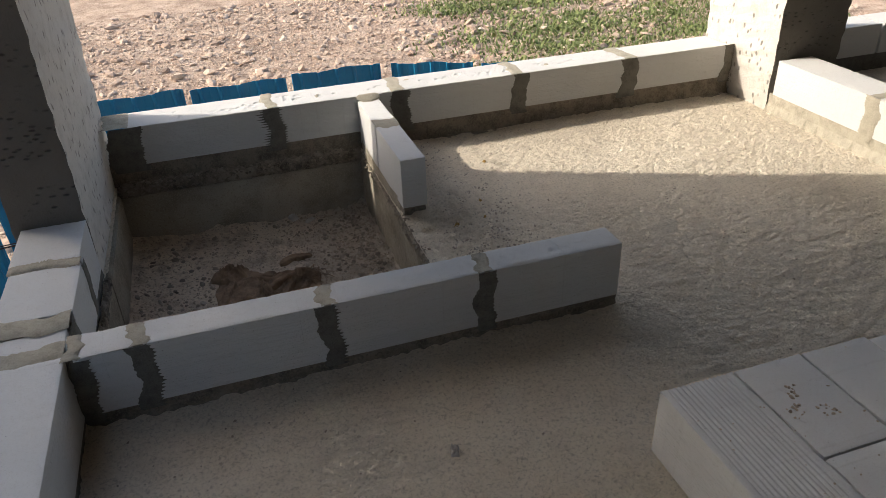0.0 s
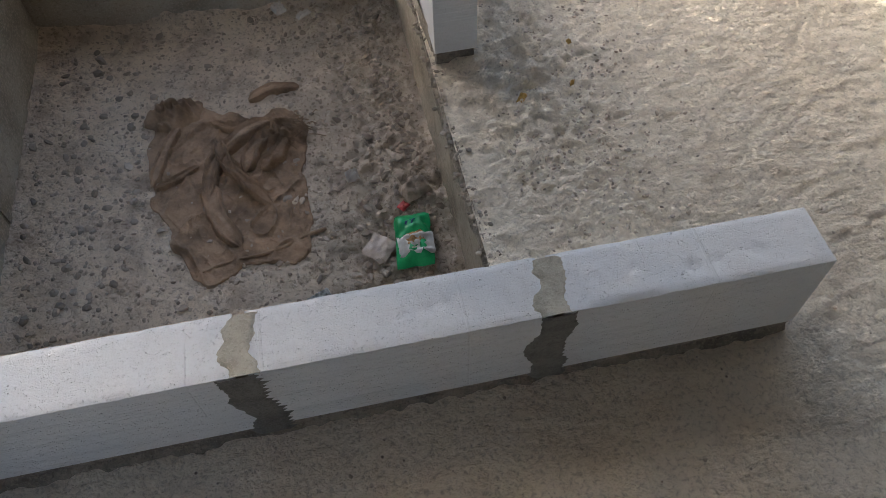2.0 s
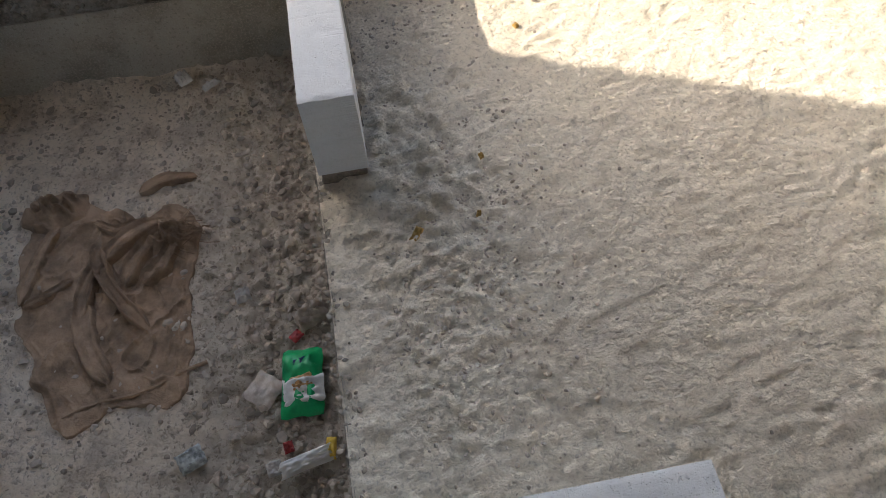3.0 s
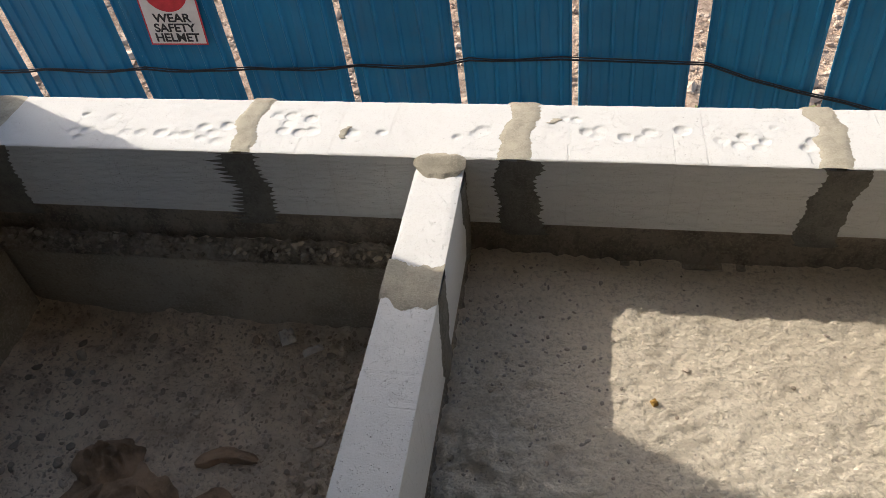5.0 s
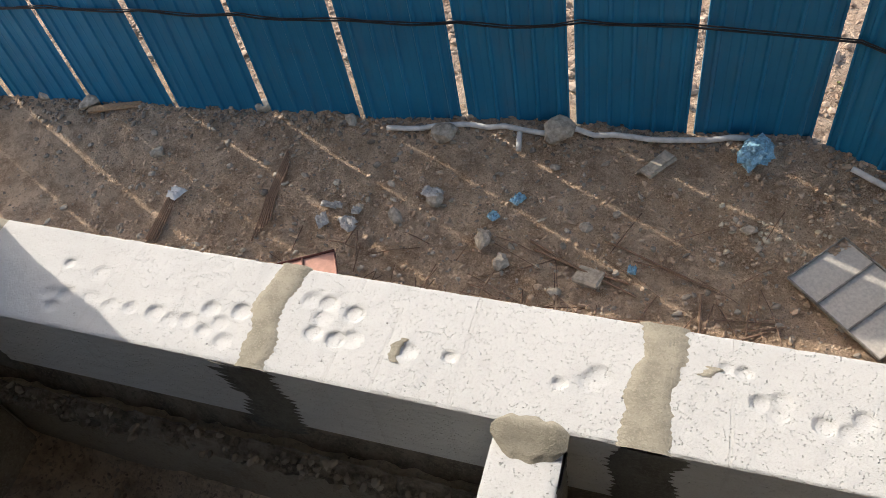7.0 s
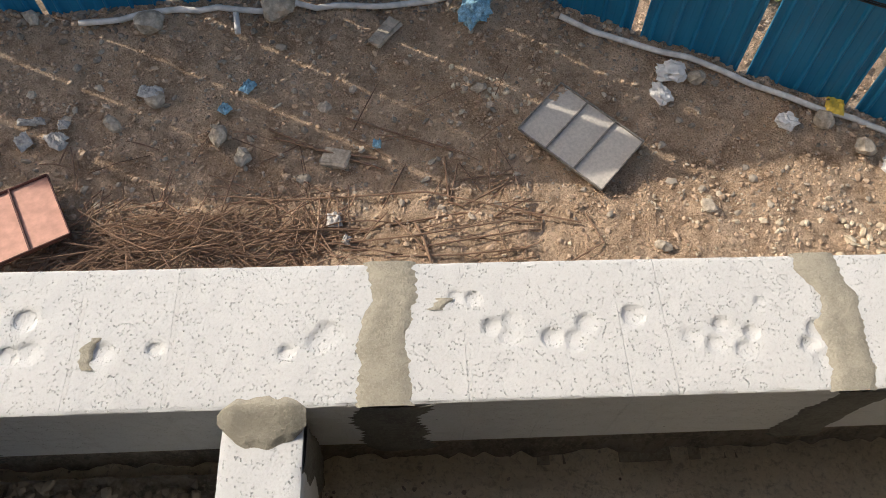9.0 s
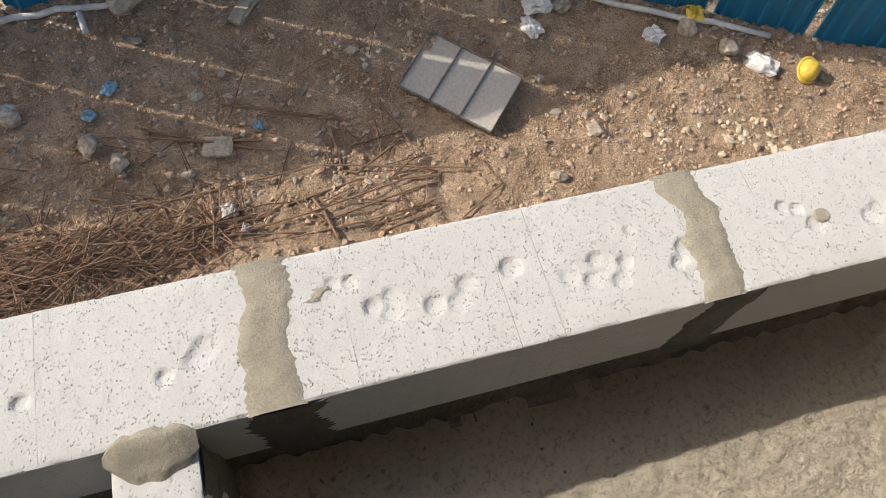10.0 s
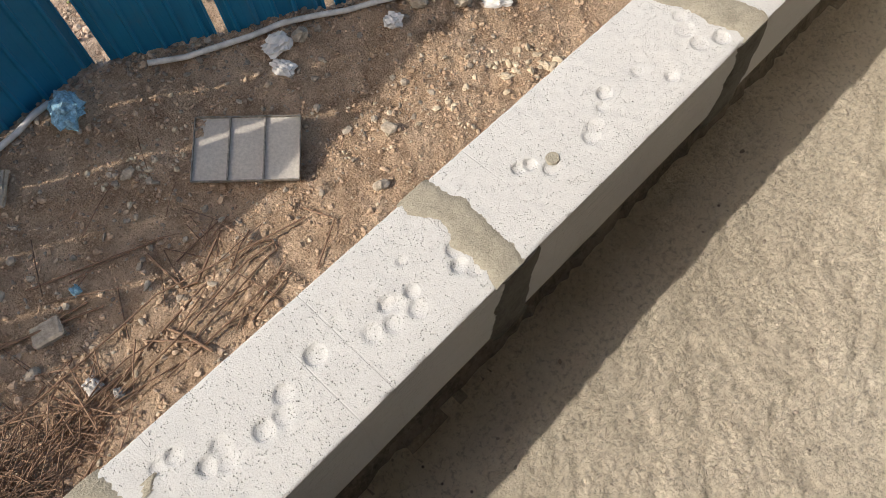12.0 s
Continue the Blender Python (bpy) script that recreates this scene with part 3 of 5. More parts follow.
EDGES_B = [(-0.165, 0.452), (0.472, 1.075), (1.095, 1.692), (1.712, 2.322), (2.342, 2.94)]
for k, ((a, b), d) in enumerate(zip(EDGES_B, (DENTS_1, DENTS_2, DENTS_3, DENTS_4, ()))):
    aac_block(a, b, BY0, BY1, BB, BT, wall_b, d, 0.0034 if k < 4 else 0.012, AAC_X, 40 + k)
for k, (x, wl, wr, teeth) in enumerate([(0.462, -0.027, 0.027, 0.011), (1.083, -0.043, 0.028, 0.006), (1.702, -0.034, 0.030, 0.0), (2.332, -0.04, 0.04, 0.0)]):
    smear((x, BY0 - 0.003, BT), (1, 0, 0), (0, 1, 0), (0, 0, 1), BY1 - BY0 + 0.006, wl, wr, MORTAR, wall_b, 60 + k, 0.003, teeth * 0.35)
    # Front of the joint: same mortar, with its shade put into the colour.
    smear((x + 0.005, BY0, BB - 0.03), (1, 0, 0), (0, 0, 1), (0, -1, 0), BT - BB + 0.028, wl - 0.01, wr + 0.012, SHADED_MORTAR, wall_b, 70 + k, 0.004, teeth * 1.6, teeth_left=(0.040, 0.010, 0.004, 0.006)[k])
    bm = bmesh.new()
    box(bm, x - 0.012, x + 0.012, BY0 + 0.004, BY1 - 0.004, BB, BT - 0.002)
    part("joint_fill", bm, MORTAR, wall_b)
smear((-0.21, BY0, BT - 0.002), (1, 0, 0), (0, 1, 0), (0, 0, 1), BY1 - BY0, -0.07, 0.055, MORTAR, wall_b, 81, 0.003)
smear((-0.19, BY0, BB - 0.03), (1, 0, 0), (0, 0, 1), (0, -1, 0), BT - BB + 0.03, -0.07, 0.075, SHADED_MORTAR, wall_b, 83, 0.004, 0.008)
smear((2.95, BY0, BB - 0.03), (1, 0, 0), (0, 0, 1), (0, -1, 0), BT - BB + 0.03, -0.03, 0.035, SHADED_MORTAR, wall_b, 84, 0.004, 0.008)
for k, (x, y, w, l) in enumerate([(0.690, 3.575, 0.018, 0.045), (1.146, 3.648, 0.020, 0.018)]):
    smear((x, y, BT + 0.0005), (1, 0, 0), (0, 1, 0), (0, 0, 1), l, -w / 2, w / 2, MORTAR, wall_b, 90 + k, 0.0009, 0, "mortar_splash")
bm = bmesh.new()
bmesh.ops.create_cone(bm, cap_ends=True, segments=18, radius1=0.0135, radius2=0.011, depth=0.007, matrix=Matrix.Translation((1.890, 3.604, BT - 0.0015)))
for v in bm.verts:
    v.co += Vector((rnd(-.001, .001), rnd(-.001, .001), 0))
part("mortar_splash", bm, MORTAR, wall_b)
bm = bmesh.new()
box(bm, -0.24, 2.97, BY0 + 0.02, BY1 - 0.02, -0.006, 0.02)
part("bed_core", bm, SHADED_MORTAR, wall_b)

# the same course beyond the second column, and the course that turns inwards there
wall_e = mortar_bed(3.40, 8.9, BY0 + 0.006, BY1 - 0.01, -0.01, BB, "wall_north_far", SHADED_MORTAR, 5, 0.012, label="low outer wall of aerated blocks beyond the column")
for k in range(9):
    aac_block(3.41 + 0.615 * k, 3.41 + 0.615 * k + 0.595, BY0, BY1, BB, BT, wall_e, (), 0.03, AAC_X, 140 + k)
wall_r = mortar_bed(2.985, 3.185, -1.19, 3.19, -0.01, BB, "wall_inner", MORTAR, 6, 0.02, label="low inner wall of sunlit white aerated blocks")
for k in range(6):
    y1 = 3.165 - 0.63 * k
    aac_block(2.985, 3.185, y1 - 0.595, y1, BB, BT, wall_r, (), 0.02, AAC_Y, 150 + k)
    smear((2.985, y1 - 0.61, BB - 0.03), (0, 1, 0), (0, 0, 1), (-1, 0, 0), BT - BB + 0.03, -0.04, 0.045, MORTAR, wall_r, 160 + k, 0.004, 0.006)
    smear((2.98, y1 - 0.61, BT), (0, 1, 0), (1, 0, 0), (0, 0, 1), 0.2, -0.03, 0.03, MORTAR, wall_r, 170 + k, 0.003)

# ---- stub wall at the edge of the sunken bay ----
ST, SB, SX0, SX1 = 0.250, 0.040, 0.864, 0.966
wall_s = mortar_bed(SX0 + 0.004, SX1 - 0.002, 2.760, BY0 - 0.004, -0.012, SB, "wall_stub", MUD, 8, 0.014, label="short partition stub of aerated blocks beside the sunken bay")
aac_block(SX0, SX1, 2.755, 3.145, SB, ST, wall_s, [(0.93, 2.93, 0.012), (0.888, 3.02, 0.010)], 0.007, AAC_Y, 180)
aac_block(SX0, SX1, 3.165, BY0 - 0.012, SB, ST, wall_s, (), 0.007, AAC_Y, 181)
smear((SX0 - 0.003, 3.155, ST), (0, 1, 0), (1, 0, 0), (0, 0, 1), 0.106, -0.032, 0.075, MORTAR, wall_s, 182, 0.004)
smear((SX1, 3.155, SB - 0.02), (0, 1, 0), (0, 0, 1), (1, 0, 0), ST - SB + 0.02, -0.03, 0.05, SHADED_MORTAR, wall_s, 183, 0.004, 0.006)


def mortar_patch(x0, x1, y0, y1, za, zb, seed, parent):
    """A trowelled dab that ramps from the stub's top up to the outer course, with a ragged rim."""
    n, k = 34, 26
    verts, faces = [], []
    for i in range(n + 1):
        u = i / n
        front = y0 + 0.030 * (2 * u - 1) ** 2 + 0.010 * float(vnoise(u * 7, 0.0, 1.0, seed))
        back = y1 - 0.020 * abs(2 * u - 1) ** 3 + 0.008 * float(vnoise(u * 9, 3.0, 1.0, seed))
        for j in range(k + 1):
            v = j / k
            y = front + (back - front) * v
            f = min(1.0, max(0.0, (y - BY0 + 0.045) / 0.050))
            rim = min(1.0, 6 * min(u, 1 - u, v, 1 - v) + 0.05)
            verts.append((x0 + (x1 - x0) * u, y, za + (zb - za) * f * f * (3 - 2 * f) - 0.001 + rim * (0.004 + 0.0022 * float(vnoise(u * 6, v * 5, 1.0, seed + 1)))))
    for i in range(n):
        for j in range(k):
            c = i * (k + 1) + j
            faces.append((c, c + k + 1, c + k + 2, c + 1))
    return mesh_object("mortar_joint", verts, faces, MORTAR, parent, smooth=True)


mortar_patch(SX0 - 0.004, SX1 + 0.005, BY0 - 0.052, BY0 + 0.012, ST, BT, 187, wall_s)
smear((SX1, BY0 - 0.035, SB - 0.02), (0, 1, 0), (0, 0, 1), (1, 0, 0), ST - SB + 0.015, -0.03, 0.035, SHADED_MORTAR, wall_s, 185, 0.004, 0.006)
smear((SX0, 3.2, -0.06), (0, 1, 0), (0, 0, 1), (-1, 0, 0), 0.12, -0.38, 0.30, CASTWALL, wall_s, 186, 0.006)

# ---- partition across the bay ----
AT, AB, AY0, AY1 = 0.232, 0.036, 1.913, 2.022
wall_a = mortar_bed(-0.27, 1.353, AY0 + 0.004, AY1 - 0.004, -0.012, AB, "wall_partition", MUD, 9, 0.016, label="low partition wall, one course of grey-white aerated blocks")
A_EDGES = [(-0.24, -0.105), (-0.08, 0.405), (0.425, 0.888), (0.906, 1.352)]
for k, (a, b) in enumerate(A_EDGES):
    d = [(), (), [(0.70, 1.965, .010), (0.73, 1.968, .011), (0.66, 1.962, .010)], [(0.97, 1.965, .009), (1.03, 1.967, .009), (1.13, 1.95, .014), (1.17, 1.952, .015), (1.24, 1.958, .014), (0.94, 1.93, .010)]][k]
    aac_block(a, b, AY0, AY1, AB, AT, wall_a, d, 0.007, AAC_X, 190 + k)
for k, (x, w, tw) in enumerate([(-0.093, 0.024, 0.010), (0.415, 0.024, 0.011), (0.897, 0.024, 0.004)]):
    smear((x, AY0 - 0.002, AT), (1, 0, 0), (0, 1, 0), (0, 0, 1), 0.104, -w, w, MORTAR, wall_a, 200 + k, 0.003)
    smear((x, AY0, AB - 0.02), (1, 0, 0), (0, 0, 1), (0, -1, 0), AT - AB + 0.018, -w - 0.008, w + 0.004, SHADED_MORTAR, wall_a, 210 + k, 0.004, tw)
    bm = bmesh.new()
    box(bm, x - 0.014, x + 0.014, AY0 + 0.004, AY1 - 0.004, AB, AT - 0.003)
    part("joint_fill", bm, MORTAR, wall_a)
smear((-0.255, AY0, AB - 0.03), (1, 0, 0), (0, 0, 1), (0, -1, 0), AT - AB + 0.02, -0.02, 0.035, SHADED_MORTAR, wall_a, 220, 0.005, 0.008)
smear((-0.255, AY0 - 0.01, AT - 0.002), (1, 0, 0), (0, 1, 0), (0, 0, 1), 0.115, -0.025, 0.02, MORTAR, wall_a, 221, 0.004)

# ---- course along the open side ----
LT, LB, LX0, LX1 = 0.232, 0.030, -0.490, -0.275
wall_l = mortar_bed(LX0 + 0.004, LX1 - 0.003, -3.0, 2.738, -0.03, LB, "wall_side", SHADED_MORTAR, 10, 0.014, label="low side wall, one course of aerated blocks with cut lines")
for k, (a, b) in enumerate([(2.475, 2.735), (2.155, 2.435), (1.995, 2.075), (1.335, 1.930), (0.72, 1.315), (0.105, 0.70), (-0.51, 0.085), (-1.125, -0.53)]):
    aac_block(LX0 + 0.006 * (k % 2), LX1 - 0.008 * ((k + 1) % 2), a, b, LB, LT - 0.004 * (k % 3), wall_l, (), 0.008 if k < 4 else 0.02, AAC_Y, 230 + k)
for k, (y, w) in enumerate([(2.455, 0.030), (2.115, 0.046), (1.962, 0.040), (1.325, 0.02), (0.71, 0.02)]):
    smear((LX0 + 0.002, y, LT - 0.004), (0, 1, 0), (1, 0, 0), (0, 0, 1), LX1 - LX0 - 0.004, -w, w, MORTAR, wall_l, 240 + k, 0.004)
    smear((LX1, y, LB - 0.02), (0, 1, 0), (0, 0, 1), (1, 0, 0), LT - LB + 0.01, -w * 0.9, w * 0.9, SHADED_MORTAR, wall_l, 250 + k, 0.003, 0.004)
    bm = bmesh.new()
    box(bm, LX0 + 0.01, LX1 - 0.012, y - w * 0.7, y + w * 0.7, LB, LT - 0.012)
    part("joint_fill", bm, MORTAR, wall_l)
rough_strip("mortar_crumbs", (LX1 + 0.004, 2.03), (LX1 + 0.004, 2.73), -0.03, 0.02, (1, 0), 0.02, EDGE, wall_l, 260)

# ---- spare blocks lying on the floor ----
def spare_block(x0, x1, y0, y1, z0, z1, seed, grooves=None):
    ob = aac_block(x0, x1, y0, y1, z0, z1, None, (), 0.0032 if grooves else 0.012, AAC_Y, seed, grooves)
    ob.name = "loose_block"
    return tagged(ob, "spare grey aerated concrete block lying on the floor" if not grooves else "spare aerated concrete block with a grooved band on the floor", "block", "spare blocks on the floor")


spare_block(1.108, 1.312, 0.720, 1.312, 0.0, 0.196, 301, (1.125, 1.300))
spare_block(1.318, 1.512, 1.01, 1.310, 0.0, 0.197, 302)
spare_block(1.318, 1.512, 0.70, 1.004, 0.0, 0.196, 303)
spare_block(1.518, 1.715, 0.72, 1.306, 0.0, 0.199, 304)
spare_block(1.721, 1.92, 0.70, 1.295, 0.0, 0.197, 305)
crumbs = []
for _ in range(70):
    crumbs.append((rnd(1.13, 1.9), rnd(0.75, 1.29), 0.197, rnd(0.0015, 0.004)))
for cx, cy in ((1.40, 1.20), (1.43, 1.12), (1.36, 1.14)):
    for _ in range(12):
        crumbs.append((cx + rnd(-.02, .02), cy + rnd(-.02, .02), 0.197, rnd(0.003, 0.007)))
scatter("block_crumbs", crumbs, GRIT, "grey mortar crumbs lying on spare blocks", "crumbs")

# ---- grit on floor and in the bay ----
places = []
for _ in range(900):
    x, y = random.gauss(1.08, 0.11), random.gauss(2.70, 0.33)
    if x > 0.97 and y > 2.06 and y < 3.48:
        places.append((x, y, 0.002, rnd(0.002, 0.007)))
for _ in range(420):
    x, y = rnd(-0.2, 3.2), rnd(0.7, 3.48)
    if not (x < 0.98 and y > 1.9) and not (x < 1.37 and 1.9 < y < 2.05) and not (1.1 < x < 1.93 and y < 1.33):
        places.append((x, y, 0.0, rnd(0.0015, 0.006) if random.random() < 0.95 else rnd(0.006, 0.011)))
dark = []
for _ in range(1100):
    x, y = 0.965 + abs(random.gauss(0, 0.14)), random.gauss(2.75, 0.36)
    if 2.06 < y < 3.48:
        dark.append((x, y, 0.003, rnd(0.002, 0.0065)))
scatter("dark_grit", dark, stones_material("dark_grit", (0.26, 0.23, 0.19), (0.52, 0.465, 0.385), (0.38, 0.335, 0.275)), "dark mortar droppings beside the stub wall", "grit")
scatter("floor_grit", places, GRIT, "loose grey grit on the concrete floor", "grit")
places = []
for _ in range(6000):
    x, y = rnd(PX0 + 0.02, PX1 - 0.02), rnd(PY0 + 0.02, PY1 - 0.02)
    if random.random() < 0.25 + 0.75 * max(0.0, (x - 0.35) / 0.5) or random.random() < 0.12:
        places.append((x, y, float(pit_top(np.array([x]), np.array([y]))[0]), rnd(0.002, 0.008) if random.random() < 0.93 else rnd(0.008, 0.015)))
scatter("bay_crumbs", places, stones_material("damp_crumbs", (0.24, 0.195, 0.15), (0.50, 0.42, 0.335), (0.36, 0.295, 0.23)), "dark damp mortar crumbs in the sunken bay", "crumbs")


def bay_z(x, y):
    return float(pit_top(np.array([x]), np.array([y]))[0])


# ---- burlap sack ----
def cloth_band(name, pts, w, h, parent, seed):
    """A fold of cloth thrown up along a bent line: an arched strip with rolled edges."""
    P = [Vector((*p, 0)) for p in pts]
    n, k = 40, 13
    verts, faces = [], []
    for i in range(n + 1):
        f = i / n * (len(P) - 1)
        a = min(int(f), len(P) - 2)
        u = f - a
        p0, p1, p2, p3 = P[max(a - 1, 0)], P[a], P[a + 1], P[min(a + 2, len(P) - 1)]
        c = 0.5 * (2 * p1 + (p2 - p0) * u + (2 * p0 - 5 * p1 + 4 * p2 - p3) * u * u + (3 * p1 - p0 - 3 * p2 + p3) * u ** 3)
        d = (0.5 * ((p2 - p0) + 2 * (2 * p0 - 5 * p1 + 4 * p2 - p3) * u + 3 * (3 * p1 - p0 - 3 * p2 + p3) * u * u)).normalized()
        side = Vector((-d.y, d.x, 0))
        end = min(1.0, 0.25 + 4 * min(i / n, 1 - i / n))
        wide = w * end * (0.8 + 0.5 * float(vnoise(i * 0.22, seed, 1.0, seed)))
        for j in range(k + 1):
            v = j / k * 2 - 1
            wr = 0.45 * float(vnoise(i * 0.25, v * 3.0, 1.0, seed + 3))
            z = h * end * (0.35 * (1 - abs(v) ** 3) + 0.75 * math.exp(-((abs(v) - 0.72) / 0.16) ** 2) + wr * (1 - abs(v)))
            q = c + side * (v * wide / 2)
            verts.append((q.x, q.y, bay_z(q.x, q.y) * 0.3 + PZ * 0.7 + (0.012 + z if 0 < j < k else 0.001)))
    for i in range(n):
        for j in range(k):
            a = i * (k + 1) + j
            faces.append((a, a + k + 1, a + k + 2, a + 1))
    return mesh_object(name, verts, faces, BURLAP, parent, smooth=True)


def cloth_bunch(name, x, y, sx, sy, h, parent, seed):
    """Bunched-up cloth: a low mound broken by sharp creases."""
    n, k = 44, 60
    G, T = np.meshgrid(np.linspace(0, 1, n), np.linspace(0, 2 * np.pi, k, endpoint=False), indexing="ij")
    R = G * (0.8 + 0.45 * vnoise(np.cos(T) * 3 + 9, np.sin(T) * 3, 1.0, seed))
    X, Y = x + sx * R * np.cos(T), y + sy * R * np.sin(T)
    crease = 1 - np.abs(2 * vnoise(X * 1.1 + Y * 0.7, Y - X * 0.8, 38, seed + 1) - 1)
    Z = PZ + 0.004 + h * (1 - G ** 2.5) * (0.35 + 0.75 * crease ** 1.6)
    verts = np.stack([X, Y, Z], -1).reshape(-1, 3)
    faces = [(i * k + j, i * k + k + j, i * k + k + (j + 1) % k, i * k + (j + 1) % k) for i in range(n - 1) for j in range(k)]
    return mesh_object(name, verts, faces, BURLAP, parent, smooth=True)


def spread_sack():
    """The large sack: a thin muddy sheet, thrown-up folds, two bunches, frayed threads and a seam."""
    cx, cy, n, m = 0.31, 2.765, 120, 220
    G, T = np.meshgrid(np.linspace(0.0, 1.0, n), np.linspace(0, 2 * np.pi, m, endpoint=False), indexing="ij")
    a = T + 0.25
    body = 1.0 / (np.abs(np.cos(a)) ** 5 + np.abs(np.sin(a)) ** 5) ** 0.2
    wave = 1 + 0.42 * (vnoise(np.cos(T) * 2.2 + 7, np.sin(T) * 2.2, 1.0, 61) - 0.5) + 0.10 * (vnoise(np.cos(T) * 9 + 7, np.sin(T) * 9, 1.0, 62) - 0.5)
    R = G * body * wave
    X, Y = cx + 0.205 * R * np.cos(T) - 0.03 * R * np.sin(T), cy + 0.30 * R * np.sin(T)
    crease = 1 - np.abs(2 * vnoise(X * 0.9 + Y * 0.4, Y - X * 0.8, 13, 64) - 1)
    fine = 1 - np.abs(2 * vnoise(X + Y * 0.6, Y * 0.7 - X, 33, 66) - 1)
    Z = pit_top(X, Y) * 0.6 + (PZ + 0.004) * 0.4 + 0.005 + 0.012 * crease ** 9 + 0.006 * fine ** 6
    Z = np.where(G > 0.985, pit_top(X, Y) - 0.002, Z)
    verts = np.stack([X, Y, Z], -1).reshape(-1, 3)
    faces = [(i * m + j, i * m + m + j, i * m + m + (j + 1) % m, i * m + (j + 1) % m) for i in range(n - 1) for j in range(m)]
    ob = tagged(mesh_object("burlap_sack", verts, faces, BURLAP, smooth=True), "muddy brown burlap sack lying crumpled in the sunken bay", "sack")
    for k, (pts, w, h) in enumerate([
        (((0.43, 2.97), (0.34, 2.93), (0.26, 2.83), (0.235, 2.70)), 0.050, 0.024),
        (((0.24, 2.77), (0.26, 2.65), (0.315, 2.545)), 0.050, 0.020),
        (((0.27, 2.92), (0.30, 2.80), (0.405, 2.655)), 0.034, 0.034),
        (((0.44, 2.94), (0.37, 2.87), (0.34, 2.79)), 0.045, 0.026),
        (((0.16, 3.00), (0.12, 2.90), (0.09, 2.79)), 0.032, 0.016),
        (((0.10, 2.78), (0.16, 2.80), (0.22, 2.84)), 0.020, 0.015),
        (((0.25, 3.00), (0.31, 2.96), (0.37, 2.98)), 0.024, 0.016),
        (((0.38, 2.79), (0.43, 2.83), (0.46, 2.90)), 0.045, 0.028),
    ]):
        cloth_band("fold", pts, w, h, ob, 70 + k)
    cloth_bunch("crumpled_corner", 0.145, 3.055, 0.085, 0.06, 0.055, ob, 81)
    cloth_bunch("crumpled_corner", 0.445, 2.915, 0.06, 0.055, 0.055, ob, 85)
    v, f = [], []
    for _ in range(60):
        x, y, a = random.gauss(0.475, 0.022), random.gauss(2.91, 0.03), rnd(-1.2, 1.6)
        l = rnd(0.02, 0.05)
        tube(v, f, [(x, y, PZ + 0.04), (x + l * 0.5 * math.cos(a), y + l * 0.5 * math.sin(a), PZ + 0.045), (x + l * math.cos(a + 0.5), y + l * math.sin(a + 0.5), PZ + 0.02)], 0.0013, 4)
    mesh_object("frayed_edge", v, f, BURLAP, ob, "frayed brown threads")
    v, f = [], []
    tube(v, f, [(0.20 + 0.055 * k, 2.478 + 0.012 * k + 0.010 * math.sin(k * 1.4), bay_z(0.20 + 0.055 * k, 2.48 + 0.012 * k) + 0.006) for k in range(7)], 0.005, 6)
    mesh_object("hem", v, f, BURLAP, ob, "twisted seam")
    return ob


spread_sack()
tagged(cloth_band("burlap_rag", ((0.36, 3.07), (0.43, 3.10), (0.51, 3.09)), 0.030, 0.011, None, 91), "narrow twisted brown rag on damp earth", "rag")

# ---- litter in the bay ----
packet = crumpled("snack_packet", (0.742, 2.458, PZ + 0.022), 0.092, 0.150, -6, GREEN_FOIL, None, "torn green and white snack packet on damp earth", 3, 0.022, (6, -4), "packet")
crumpled("white_panel", (0.744, 2.436, PZ + 0.030), 0.088, 0.062, -2, WHITE_FOIL, packet, "white lower panel", 5, 0.020, (6, -4))
crumpled("printed_panel", (0.742, 2.452, PZ + 0.040), 0.055, 0.035, 8, TAN_FOIL, packet, "tan picture of the snack", 6, 0.014, (6, -4))
crumpled("emblem", (0.742, 2.502, PZ + 0.036), 0.042, 0.018, -2, NAVY_FOIL, packet, "dark oval emblem", 7, 0.012, (6, -4))
crumpled("foil_sachet", (0.498, 2.338, PZ + 0.015), 0.055, 0.045, 25, SILVER_FOIL, None, "crumpled silver printed sachet on earth", 8, 0.018, (8, 5), "packet")
crumpled("paper_scrap", (0.480, 3.436, PZ + 0.03), 0.040, 0.042, 30, PAPER, None, "dirty white paper scrap beside the bay wall", 9, 0.02, (10, 0), "litter")
crumpled("paper_scrap", (0.555, 3.405, PZ + 0.02), 0.055, 0.018, 35, PAPER, None, "thin grey paper scrap on earth", 10, 0.012, (0, 0), "litter")
crumpled("paper_scrap", (0.619, 2.705, PZ + 0.018), 0.035, 0.035, 10, PAPER, None, "small white paper scrap on damp crumbs", 11, 0.015, (10, 0), "litter")
crumpled("plastic_cup", (0.775, 2.615, PZ + 0.022), 0.075, 0.055, 20, CLEAR_FILM, None, "squashed cloudy brown plastic cup on earth", 12, 0.03, (0, -8), "cup")
crumpled("red_wrapper", (0.735, 2.575, PZ + 0.020), 0.028, 0.024, 40, RED_FOIL, None, "red wrapper scrap under a squashed cup", 13, 0.006, (0, 0), "wrapper")
crumpled("plastic_film", (0.655, 2.462, PZ + 0.014), 0.07, 0.07, 50, CLEAR_FILM, None, "muddy clear plastic film flattened on earth", 14, 0.007, (0, 0), "film")
crumpled("plastic_film", (0.74, 2.285, PZ + 0.03), 0.12, 0.035, 12, WHITE_PLASTIC, None, "pale plastic film strip beside the partition", 15, 0.02, (10, 0), "film")
crumpled("paper_scrap", (0.672, 2.282, PZ + 0.03), 0.032, 0.03, 10, PAPER, None, "white paper scrap beside plastic film", 16, 0.012, (10, 0), "litter")
